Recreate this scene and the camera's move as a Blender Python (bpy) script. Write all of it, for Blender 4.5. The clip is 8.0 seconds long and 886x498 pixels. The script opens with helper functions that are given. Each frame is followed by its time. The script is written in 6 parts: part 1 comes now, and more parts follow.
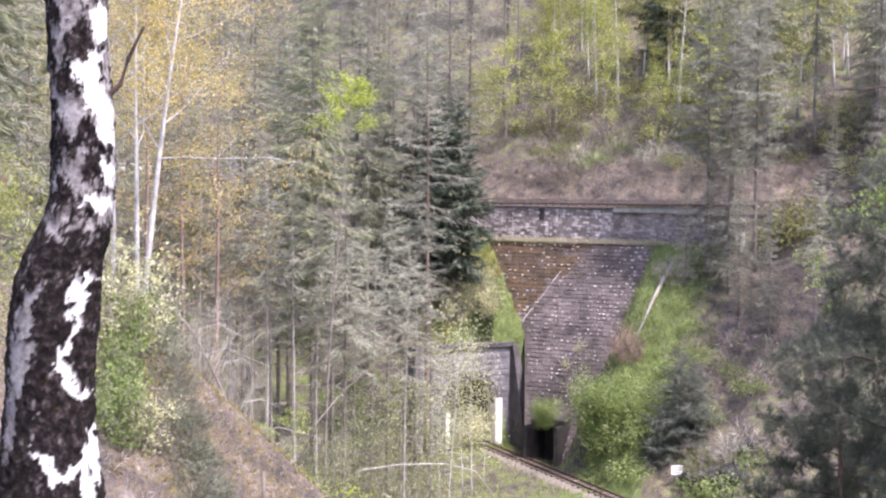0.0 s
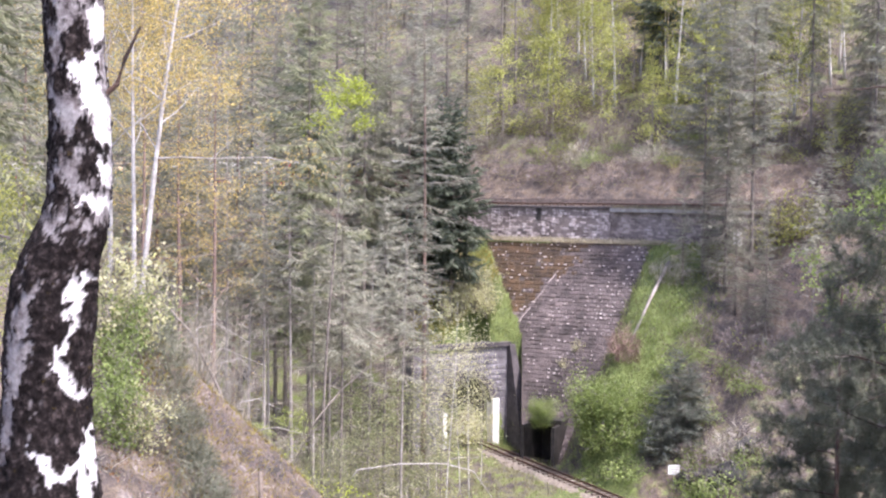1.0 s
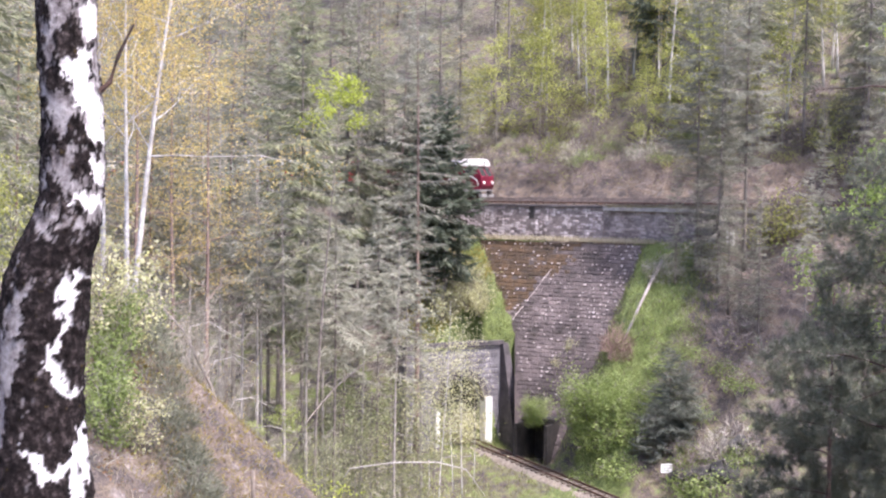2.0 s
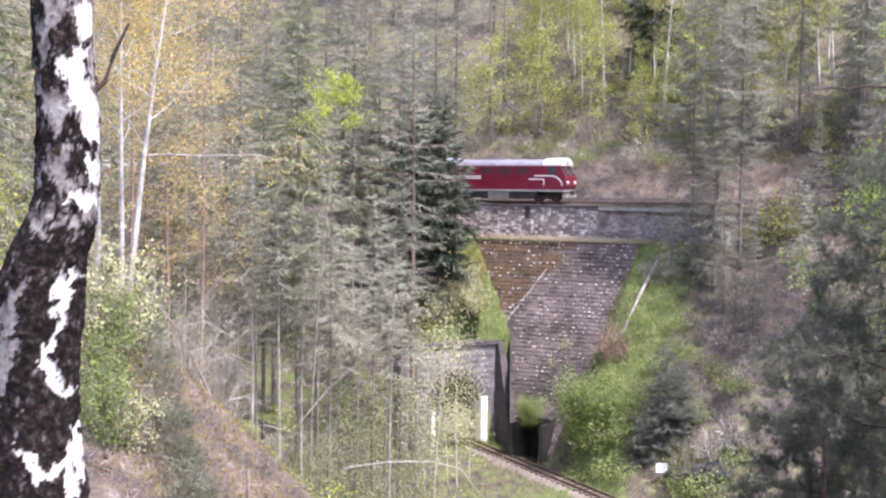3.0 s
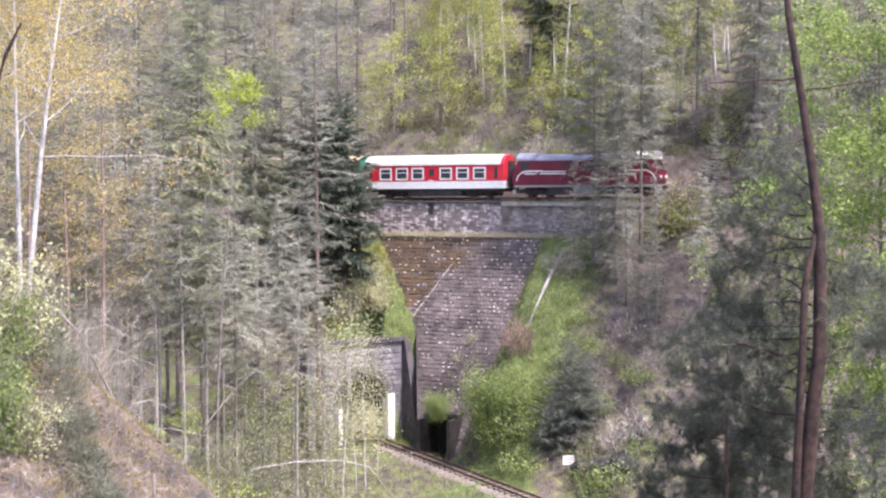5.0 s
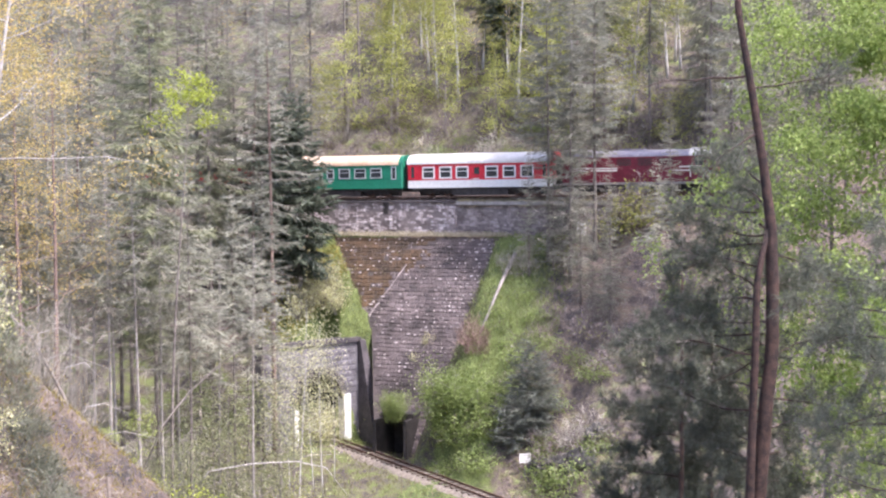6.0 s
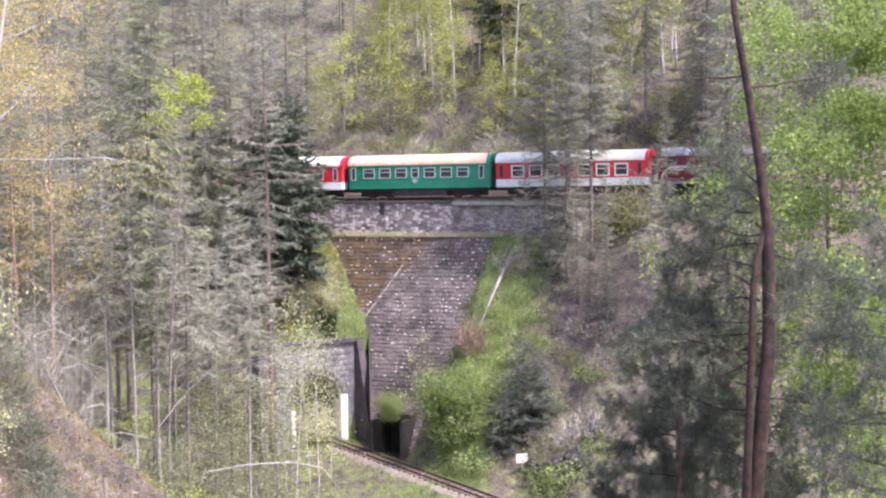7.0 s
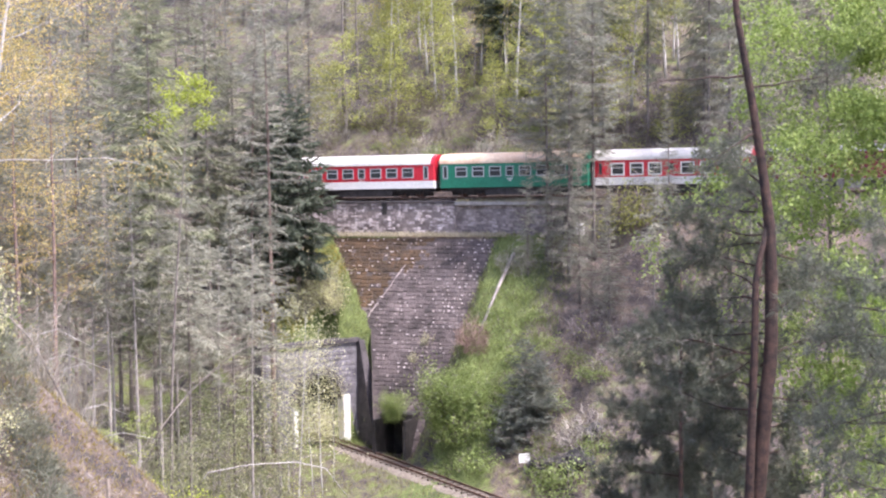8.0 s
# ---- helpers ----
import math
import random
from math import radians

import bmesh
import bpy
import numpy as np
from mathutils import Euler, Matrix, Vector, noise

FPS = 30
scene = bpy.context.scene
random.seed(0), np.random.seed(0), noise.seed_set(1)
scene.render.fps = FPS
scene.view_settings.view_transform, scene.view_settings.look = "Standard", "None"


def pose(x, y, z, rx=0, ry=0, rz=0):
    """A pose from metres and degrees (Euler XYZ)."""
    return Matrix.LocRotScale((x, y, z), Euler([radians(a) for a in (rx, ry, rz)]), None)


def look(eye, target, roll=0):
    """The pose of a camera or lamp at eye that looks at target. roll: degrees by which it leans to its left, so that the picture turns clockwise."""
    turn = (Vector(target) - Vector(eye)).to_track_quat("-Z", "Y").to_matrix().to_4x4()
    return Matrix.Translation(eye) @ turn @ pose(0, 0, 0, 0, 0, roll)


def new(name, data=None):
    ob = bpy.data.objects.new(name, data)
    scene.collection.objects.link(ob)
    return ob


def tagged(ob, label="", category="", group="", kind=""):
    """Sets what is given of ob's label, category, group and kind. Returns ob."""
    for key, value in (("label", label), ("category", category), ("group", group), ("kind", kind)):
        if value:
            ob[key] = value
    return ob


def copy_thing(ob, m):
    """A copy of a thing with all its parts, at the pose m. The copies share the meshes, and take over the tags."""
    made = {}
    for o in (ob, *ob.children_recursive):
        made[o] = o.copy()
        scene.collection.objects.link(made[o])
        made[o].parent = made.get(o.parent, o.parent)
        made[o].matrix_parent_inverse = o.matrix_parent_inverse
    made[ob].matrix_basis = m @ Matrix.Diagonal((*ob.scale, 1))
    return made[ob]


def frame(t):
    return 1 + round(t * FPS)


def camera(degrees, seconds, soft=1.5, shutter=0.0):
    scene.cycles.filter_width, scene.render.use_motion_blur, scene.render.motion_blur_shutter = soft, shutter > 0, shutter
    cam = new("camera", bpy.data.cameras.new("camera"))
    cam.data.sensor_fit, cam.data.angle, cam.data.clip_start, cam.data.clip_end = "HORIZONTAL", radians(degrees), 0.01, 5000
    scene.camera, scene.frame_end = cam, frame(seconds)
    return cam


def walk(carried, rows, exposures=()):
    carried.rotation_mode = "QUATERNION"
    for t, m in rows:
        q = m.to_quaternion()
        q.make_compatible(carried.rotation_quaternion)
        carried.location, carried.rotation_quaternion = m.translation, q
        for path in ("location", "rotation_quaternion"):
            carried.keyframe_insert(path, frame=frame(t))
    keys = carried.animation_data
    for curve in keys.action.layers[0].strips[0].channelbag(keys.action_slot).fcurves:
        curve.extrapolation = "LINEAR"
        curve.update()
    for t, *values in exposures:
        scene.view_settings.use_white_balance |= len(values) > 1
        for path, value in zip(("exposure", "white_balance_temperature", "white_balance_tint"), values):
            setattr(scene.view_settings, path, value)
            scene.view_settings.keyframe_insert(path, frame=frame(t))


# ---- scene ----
cam = camera(35.0, 8.0, soft=2.3)
EYE = 20.0
# seconds, turn to the left, tilt, lean: the camera pans on its stand
PAN = [
    (0.0, -0.045, -2.686, -0.657),
    (0.5, -0.158, -2.684, -0.704),
    (1.0, -0.168, -2.695, -0.641),
    (1.5, -0.370, -2.736, -0.700),
    (1.7, -0.400, -2.742, -0.705),
    (2.8, -0.572, -2.765, -0.800),
    (3.0, -0.622, -2.769, -0.815),
    (3.5, -1.430, -2.786, -0.700),
    (4.0, -2.197, -2.801, -0.509),
    (4.5, -3.319, -2.830, -0.233),
    (5.0, -4.562, -2.862, 0.045),
    (5.2, -4.970, -2.868, 0.130),
    (6.3, -6.595, -2.890, 0.500),
    (6.5, -6.556, -2.890, 0.532),
    (7.0, -6.566, -2.878, 0.559),
    (7.5, -6.488, -2.878, 0.600),
    (8.0, -6.476, -2.879, 0.632),
]
ARM = 0.12  # the lens stands this far ahead of the stand's axis
walk(cam, [(t, pose(-ARM * math.sin(radians(yaw)), ARM * math.cos(radians(yaw)) - ARM, EYE, 90 + tilt, lean, yaw))
           for t, yaw, tilt, lean in PAN], [(0.0, 1.48, 6200, 21), (8.0, 1.48, 6200, 21)])

# ---- light ----
SUN_AZ, SUN_EL = radians(135), radians(60)
world = bpy.data.worlds.new("sky")
scene.world = world
world.use_nodes = True
sky = world.node_tree.nodes.new("ShaderNodeTexSky")
sky.sky_type, sky.sun_disc = "NISHITA", False
sky.sun_elevation, sky.sun_rotation = SUN_EL, SUN_AZ
sky.air_density, sky.dust_density, sky.ozone_density = 1.0, 3.0, 1.0
bg = world.node_tree.nodes["Background"]
bg.inputs[1].default_value = 0.15
world.node_tree.links.new(sky.outputs[0], bg.inputs[0])
sun_data = bpy.data.lights.new("sun", "SUN")
sun_data.energy, sun_data.angle, sun_data.color = 2.4, radians(2.0), (1.0, 0.95, 0.87)
sun = new("sun", sun_data)
sun.matrix_world = look((60 * math.sin(SUN_AZ) * math.cos(SUN_EL), 60 * math.cos(SUN_AZ) * math.cos(SUN_EL), 60 * math.sin(SUN_EL)), (0, 0, 0))

# ---- materials ----


def nodes_of(name):
    m = bpy.data.materials.new(name)
    m.use_nodes = True
    nt = m.node_tree
    bsdf = nt.nodes["Principled BSDF"]
    return m, nt, bsdf


def noise_node(nt, scale, detail=4.0, rough=0.6, coords="Object"):
    tc = nt.nodes.new("ShaderNodeTexCoord" if coords == "Object" else "ShaderNodeNewGeometry")
    n = nt.nodes.new("ShaderNodeTexNoise")
    n.inputs["Scale"].default_value, n.inputs["Detail"].default_value, n.inputs["Roughness"].default_value = scale, detail, rough
    nt.links.new(tc.outputs[coords], n.inputs["Vector"])
    return n


def ramp_node(nt, fac, stops):
    r = nt.nodes.new("ShaderNodeValToRGB")
    e = r.color_ramp.elements
    e[0].position, e[0].color = stops[0][0], (*stops[0][1], 1)
    e[1].position, e[1].color = stops[-1][0], (*stops[-1][1], 1)
    for p, c in stops[1:-1]:
        k = e.new(p)
        k.color = (*c, 1)
    nt.links.new(fac, r.inputs[0])
    return r


def mix_node(nt, fac, a, b, kind="MIX"):
    m = nt.nodes.new("ShaderNodeMix")
    m.data_type, m.blend_type = "RGBA", kind
    for s, v in ((m.inputs[0], fac), (m.inputs[6], a), (m.inputs[7], b)):
        if isinstance(v, (int, float)):
            s.default_value = v
        elif isinstance(v, tuple):
            s.default_value = (*v, 1)
        else:
            nt.links.new(v, s)
    return m.outputs[2]


def bump_to(nt, bsdf, height, strength=0.4, dist=0.02):
    b = nt.nodes.new("ShaderNodeBump")
    b.inputs["Strength"].default_value, b.inputs["Distance"].default_value = strength, dist
    nt.links.new(height, b.inputs["Height"])
    nt.links.new(b.outputs[0], bsdf.inputs["Normal"])


def surface(name, c1, c2, scale=6.0, rough=0.8, metal=0.0, bump=0.3, dist=0.02, fine=8.0, spread=(0.35, 0.68), per_object=0.0, coords="Object"):
    """A worn surface: two colours in large blotches, and a fine grain."""
    m, nt, bsdf = nodes_of(name)
    a = noise_node(nt, scale, 5.0, 0.65, coords)
    f = noise_node(nt, scale * fine, 4.0, 0.7, coords)
    r = ramp_node(nt, a.outputs[0], [(spread[0], c1), (spread[1], c2)])
    g = ramp_node(nt, f.outputs[0], [(0.3, (0.72, 0.72, 0.72)), (0.7, (1.15, 1.15, 1.15))])
    col = mix_node(nt, 1.0, r.outputs[0], g.outputs[0], "MULTIPLY")
    if per_object:
        oi = nt.nodes.new("ShaderNodeObjectInfo")
        h = ramp_node(nt, oi.outputs["Random"], [(0.0, (1 - per_object,) * 3), (1.0, (1 + per_object,) * 3)])
        col = mix_node(nt, 1.0, col, h.outputs[0], "MULTIPLY")
    if per_object:
        gi = nt.nodes.new("ShaderNodeNewGeometry")
        h = ramp_node(nt, gi.outputs["Random Per Island"], [(0.0, (1 - per_object,) * 3), (1.0, (1 + per_object,) * 3)])
        col = mix_node(nt, 1.0, col, h.outputs[0], "MULTIPLY")
    nt.links.new(col, bsdf.inputs["Base Color"])
    bsdf.inputs["Roughness"].default_value, bsdf.inputs["Metallic"].default_value = rough, metal
    bump_to(nt, bsdf, f.outputs[0], bump, dist)
    return m


def foliage(name, dark, light, through_light=0.35, rough=0.6, big=0.25):
    """Leaves: each its own tint, lit through from behind."""
    m, nt, bsdf = nodes_of(name)
    geo = nt.nodes.new("ShaderNodeNewGeometry")
    oi = nt.nodes.new("ShaderNodeObjectInfo")
    r = ramp_node(nt, geo.outputs["Random Per Island"], [(0.0, dark), (1.0, light)])
    h = ramp_node(nt, oi.outputs["Random"], [(0.0, (1 - big,) * 3), (1.0, (1 + big,) * 3)])
    col = mix_node(nt, 1.0, r.outputs[0], h.outputs[0], "MULTIPLY")
    nt.links.new(col, bsdf.inputs["Base Color"])
    bsdf.inputs["Roughness"].default_value = rough
    bsdf.inputs["Specular IOR Level"].default_value = 0.12
    tr = nt.nodes.new("ShaderNodeBsdfTranslucent")
    nt.links.new(col, tr.inputs[0])
    mx = nt.nodes.new("ShaderNodeMixShader")
    mx.inputs[0].default_value = through_light
    nt.links.new(bsdf.outputs[0], mx.inputs[1])
    nt.links.new(tr.outputs[0], mx.inputs[2])
    nt.links.new(mx.outputs[0], nt.nodes["Material Output"].inputs[0])
    return m


NEEDLE_SPRUCE = foliage("spruce_needles", (0.17, 0.183, 0.115), (0.35, 0.362, 0.238), 0.42)
NEEDLE_GREY = foliage("grey_pine_needles", (0.24, 0.24, 0.187), (0.43, 0.428, 0.345), 0.42)
NEEDLE_SILVER = foliage("silvery_spruce_needles", (0.26, 0.264, 0.21), (0.46, 0.463, 0.385), 0.42)
NEEDLE_BLUE = foliage("blue_green_needles", (0.125, 0.14, 0.115), (0.25, 0.268, 0.222), 0.35)
NEEDLE_DARK = foliage("dark_spruce_needles", (0.092, 0.113, 0.083), (0.215, 0.245, 0.182), 0.33)
NEEDLE_PINE = foliage("pine_needles", (0.105, 0.117, 0.088), (0.235, 0.248, 0.188), 0.4)
JUNIPER = foliage("juniper_sprays", (0.12, 0.13, 0.09), (0.28, 0.29, 0.22), 0.25)
TWIG_PALE = foliage("bleached_twigs", (0.24, 0.215, 0.175), (0.48, 0.445, 0.385), 0.0, 0.8)
TWIG_BROWN = foliage("brown_brushwood", (0.13, 0.105, 0.10), (0.33, 0.28, 0.265), 0.0, 0.8)
TWIG_RUSSET = foliage("russet_brushwood", (0.19, 0.125, 0.105), (0.36, 0.255, 0.22), 0.0, 0.8)
LEAF_ORANGE = foliage("copper_spring_leaves", (0.46, 0.365, 0.105), (0.74, 0.585, 0.25), 0.5)
LEAF_YELLOW = foliage("yellow_green_spring_leaves", (0.28, 0.305, 0.085), (0.55, 0.56, 0.20), 0.5)
LEAF_SOFT = foliage("soft_green_leaves", (0.25, 0.27, 0.14), (0.45, 0.46, 0.28), 0.5)
LEAF_TUFT = foliage("light_green_tuft_leaves", (0.28, 0.33, 0.10), (0.47, 0.52, 0.22), 0.45)
LEAF_LIME = foliage("lime_spring_leaves", (0.42, 0.50, 0.075), (0.66, 0.73, 0.17), 0.5)
LEAF_GREEN = foliage("fresh_green_leaves", (0.175, 0.235, 0.075), (0.37, 0.45, 0.17), 0.45)
LEAF_BRIGHT = foliage("sunlit_broad_leaves", (0.20, 0.27, 0.07), (0.48, 0.585, 0.21), 0.55)
LEAF_CREAM = foliage("cream_blossom_leaves", (0.50, 0.50, 0.22), (0.84, 0.82, 0.56), 0.5)
GRASS = foliage("fresh_grass", (0.16, 0.19, 0.07), (0.30, 0.34, 0.135), 0.35)
GRASS_DRY = foliage("dry_straw_grass", (0.20, 0.175, 0.105), (0.36, 0.325, 0.21), 0.3)
GRASS_PALE = foliage("bleached_grass", (0.34, 0.30, 0.215), (0.52, 0.47, 0.36), 0.3)
GRASS_OCHRE = foliage("ochre_moss", (0.24, 0.19, 0.05), (0.46, 0.39, 0.12), 0.3)
COPPER_LITTER = foliage("copper_leaf_litter", (0.17, 0.085, 0.04), (0.42, 0.25, 0.125), 0.1, 0.8)
TWIG = surface("grey_twigs", (0.20, 0.17, 0.15), (0.38, 0.34, 0.31), 2.0)
BARK_GREY = surface("grey_brown_bark", (0.12, 0.10, 0.09), (0.30, 0.26, 0.23), 3.0, bump=0.6)
BARK_PINE = surface("red_brown_pine_bark", (0.016, 0.010, 0.010), (0.105, 0.056, 0.043), 7.0, bump=1.0)
BARK_ROSY = surface("rosy_brown_bark", (0.15, 0.10, 0.082), (0.33, 0.235, 0.20), 3.0, bump=0.5)
BARK_PALE = surface("pale_grey_bark", (0.25, 0.22, 0.20), (0.46, 0.42, 0.39), 3.0, bump=0.5)
BARK_WHITE = surface("pale_birch_bark", (0.40, 0.37, 0.35), (0.75, 0.72, 0.70), 2.5, bump=0.3)
DEAD_WOOD = surface("bleached_dead_wood", (0.35, 0.32, 0.30), (0.65, 0.62, 0.58), 3.0)
RAIL = surface("rusty_rail_steel", (0.10, 0.055, 0.04), (0.22, 0.13, 0.10), 8.0, 0.6, 0.4)
SLEEPER = surface("weathered_timber_sleeper", (0.10, 0.08, 0.065), (0.22, 0.18, 0.15), 5.0, per_object=0.2)
# Darkened to paint the shade below rails and coaches on the upper line.
BALLAST = surface("dusty_ballast", (0.04, 0.03, 0.028), (0.11, 0.082, 0.074), 3.0, bump=0.9, dist=0.05)
STONE = surface("grey_rubble_stone", (0.058, 0.045, 0.044), (0.185, 0.148, 0.146), 0.5, per_object=0.24, fine=14.0, coords="Position", bump=0.8, dist=0.06)
STONE_BROWN = surface("brown_fold_stone", (0.042, 0.027, 0.016), (0.118, 0.070, 0.036), 0.5, per_object=0.22, fine=12.0, coords="Position", bump=0.8, dist=0.06)
# Pale colour paints the sunlit specks on the stone face.
STONE_GLINT = surface("pale_glint_stone", (0.36, 0.30, 0.29), (0.66, 0.59, 0.58), 0.7, per_object=0.2, fine=12.0, coords="Position")
WALL_MORTAR = surface("grey_wall_mortar", (0.05, 0.04, 0.038), (0.13, 0.105, 0.10), 0.6, coords="Position")
BALLAST_PALE = surface("pale_dusty_ballast", (0.17, 0.14, 0.115), (0.33, 0.285, 0.24), 3.0, bump=0.9, dist=0.05)
PARAPET_MORTAR = surface("parapet_mortar", (0.14, 0.112, 0.108), (0.31, 0.262, 0.255), 0.9, coords="Position")
# Dark mortar tone, also painting shade on coping, refuge and buttress.
MORTAR_AND_SHADE = surface("dark_mortar_and_shade", (0.055, 0.048, 0.052), (0.13, 0.112, 0.118), 1.5)
# Dark colour that paints shade into the bore, the culvert and the drain.
SHADE_DARK = surface("shade_dark_lining", (0.02, 0.018, 0.018), (0.06, 0.052, 0.05), 1.5)
PARAPET_STONE = surface("weathered_parapet_stone", (0.24, 0.195, 0.185), (0.56, 0.48, 0.465), 0.9, per_object=0.1, fine=12.0, coords="Position", bump=0.8, dist=0.06)
PORTAL_STONE = surface("blue_grey_portal_stone", (0.11, 0.10, 0.112), (0.27, 0.252, 0.27), 0.8, per_object=0.15, fine=12.0, coords="Position", bump=0.8, dist=0.06)
CONCRETE = surface("weathered_concrete", (0.28, 0.26, 0.25), (0.48, 0.45, 0.43), 1.5)
WHITEWASH = surface("whitewashed_plaster", (0.76, 0.75, 0.73), (0.88, 0.87, 0.86), 2.0)


def lime_streaked_stone():
    """Grey masonry with upright runs of lime down its face."""
    m, nt, bsdf = nodes_of("lime_streaked_stone")
    geo = nt.nodes.new("ShaderNodeNewGeometry")
    mp = nt.nodes.new("ShaderNodeMapping")
    mp.inputs["Scale"].default_value = (3.4, 3.4, 0.3)
    nt.links.new(geo.outputs["Position"], mp.inputs[0])
    n = nt.nodes.new("ShaderNodeTexNoise")
    n.inputs["Scale"].default_value, n.inputs["Detail"].default_value, n.inputs["Roughness"].default_value = 1.0, 6.0, 0.7
    nt.links.new(mp.outputs[0], n.inputs["Vector"])
    fine = noise_node(nt, 7.0, 5.0, 0.75, "Position")
    run = ramp_node(nt, n.outputs[0], [(0.30, (0.22, 0.18, 0.175)), (0.47, (0.42, 0.36, 0.355)), (0.64, (0.78, 0.72, 0.72))])
    grain = ramp_node(nt, fine.outputs[0], [(0.32, (0.5, 0.48, 0.48)), (0.6, (1.15, 1.13, 1.13))])
    each = ramp_node(nt, geo.outputs["Random Per Island"], [(0.0, (0.88, 0.88, 0.88)), (1.0, (1.12, 1.12, 1.12))])
    col = mix_node(nt, 1.0, mix_node(nt, 1.0, run.outputs[0], grain.outputs[0], "MULTIPLY"), each.outputs[0], "MULTIPLY")
    nt.links.new(col, bsdf.inputs["Base Color"])
    bsdf.inputs["Roughness"].default_value = 0.9
    bump_to(nt, bsdf, fine.outputs[0], 0.8, 0.06)
    return m


LIME_STONE = lime_streaked_stone()

# ---- mesh helpers ----


class Geo:
    def __init__(self):
        self.v, self.f = [], []

    def add(self, verts, faces):
        k = len(self.v)
        self.v += [tuple(p) for p in verts]
        self.f += [tuple(k + i for i in q) for q in faces]

    def box(self, x0, y0, z0, x1, y1, z1):
        self.add([(x0, y0, z0), (x1, y0, z0), (x1, y1, z0), (x0, y1, z0), (x0, y0, z1), (x1, y0, z1), (x1, y1, z1), (x0, y1, z1)],
                 [(0, 3, 2, 1), (4, 5, 6, 7), (0, 1, 5, 4), (1, 2, 6, 5), (2, 3, 7, 6), (3, 0, 4, 7)])

    def tube(self, points, radii, sides=6, cap=True):
        pts = [Vector(p) for p in points]
        verts, faces = [], []
        for i, p in enumerate(pts):
            d = (pts[min(i + 1, len(pts) - 1)] - pts[max(i - 1, 0)]).normalized()
            a = d.cross(Vector((0, 0, 1)) if abs(d.z) < 0.9 else Vector((1, 0, 0))).normalized()
            b = d.cross(a)
            for k in range(sides):
                w = 2 * math.pi * k / sides
                verts.append(p + (a * math.cos(w) + b * math.sin(w)) * radii[i])
        for i in range(len(pts) - 1):
            for k in range(sides):
                n = (k + 1) % sides
                faces.append((i * sides + k, i * sides + n, (i + 1) * sides + n, (i + 1) * sides + k))
        if cap:
            faces.append(tuple(range(sides - 1, -1, -1)))
            faces.append(tuple(len(verts) - sides + k for k in range(sides)))
        self.add(verts, faces)

    def profile(self, outline, y0, y1):
        """A closed outline in x and z, drawn out along y."""
        n = len(outline)
        self.add([(x, y0, z) for x, z in outline] + [(x, y1, z) for x, z in outline],
                 [tuple(range(n)), tuple(range(2 * n - 1, n - 1, -1))] + [(i, i + n, (i + 1) % n + n, (i + 1) % n) for i in range(n)])

    def mesh(self, name, smooth=False):
        me = bpy.data.meshes.new(name)
        me.from_pydata(self.v, [], self.f)
        if smooth:
            me.polygons.foreach_set("use_smooth", [True] * len(me.polygons))
        me.update()
        return me


def part(name, geo, material, parent=None, label="", smooth=False, kind=""):
    me = geo if isinstance(geo, bpy.types.Mesh) else geo.mesh(name, smooth)
    if material and not me.materials:
        me.materials.append(material)
    ob = new(name, me)
    ob.parent = parent
    return tagged(ob, label=label, kind=kind)


def leaf_mesh(name, centres, axes, lengths, widths, rng, fold=0.25, slim=False):
    """Small pointed leaves: one folded four-sided blade each, along the given axes; slim: three-sided, for needles and twigs."""
    n = len(centres)
    c, d = np.asarray(centres, float), np.asarray(axes, float)
    d /= np.linalg.norm(d, axis=1)[:, None] + 1e-9
    side = np.cross(d, rng.normal(size=(n, 3)))
    side /= np.linalg.norm(side, axis=1)[:, None] + 1e-9
    up = np.cross(side, d)
    L, W = np.broadcast_to(lengths, n)[:, None], np.broadcast_to(widths, n)[:, None]
    mid = c + d * L * 0.45
    if slim:
        k, v = 3, np.stack([c + side * W * 0.5, c + d * L, c - side * W * 0.5], 1).reshape(-1, 3)
    else:
        k, v = 4, np.stack([c, mid + side * W * 0.5 + up * W * fold, c + d * L, mid - side * W * 0.5 + up * W * fold], 1).reshape(-1, 3)
    me = bpy.data.meshes.new(name)
    me.vertices.add(k * n)
    me.vertices.foreach_set("co", v.ravel())
    me.loops.add(k * n)
    me.loops.foreach_set("vertex_index", np.arange(k * n))
    me.polygons.add(n)
    me.polygons.foreach_set("loop_start", np.arange(n) * k)
    me.update(calc_edges=True)
    return me

# ---- plan: the upper line, the stone face, the lower line ----
A = Vector((11.2, 113.0))       # a point of the upper line
ALONG = Vector((0.891, -0.454))  # its direction, towards the viewer's right
OUT = Vector((-0.454, -0.891))   # from the line towards the valley
RAIL_Z = 18.5
MOUTH = Vector((2.62, 104.1))     # the tunnel mouth
MOUTH_D = Vector((0.567, -0.824))  # the way it faces
LOW_A = Vector((3.3, 104.45))     # the lower line comes out of it
LOW_D = Vector((0.478, -0.879))
BATTER, FACE_N, FACE_TOP = 0.68, 2.8, 15.3


def up_point(s, n, z):
    p = A + ALONG * s + OUT * n
    return Vector((p.x, p.y, z))


def rail_z(s):
    return RAIL_Z + 0.008 * s


def smooth01(v):
    v = min(1.0, max(0.0, v))
    return v * v * (3 - 2 * v)


def face_left(z):
    return -6.6 + (15.3 - z) * 0.78 if z > 8.6 else -1.4 + (8.6 - z) * 0.31


def face_right(z):
    return 6.9 - (15.5 - z) * 0.2


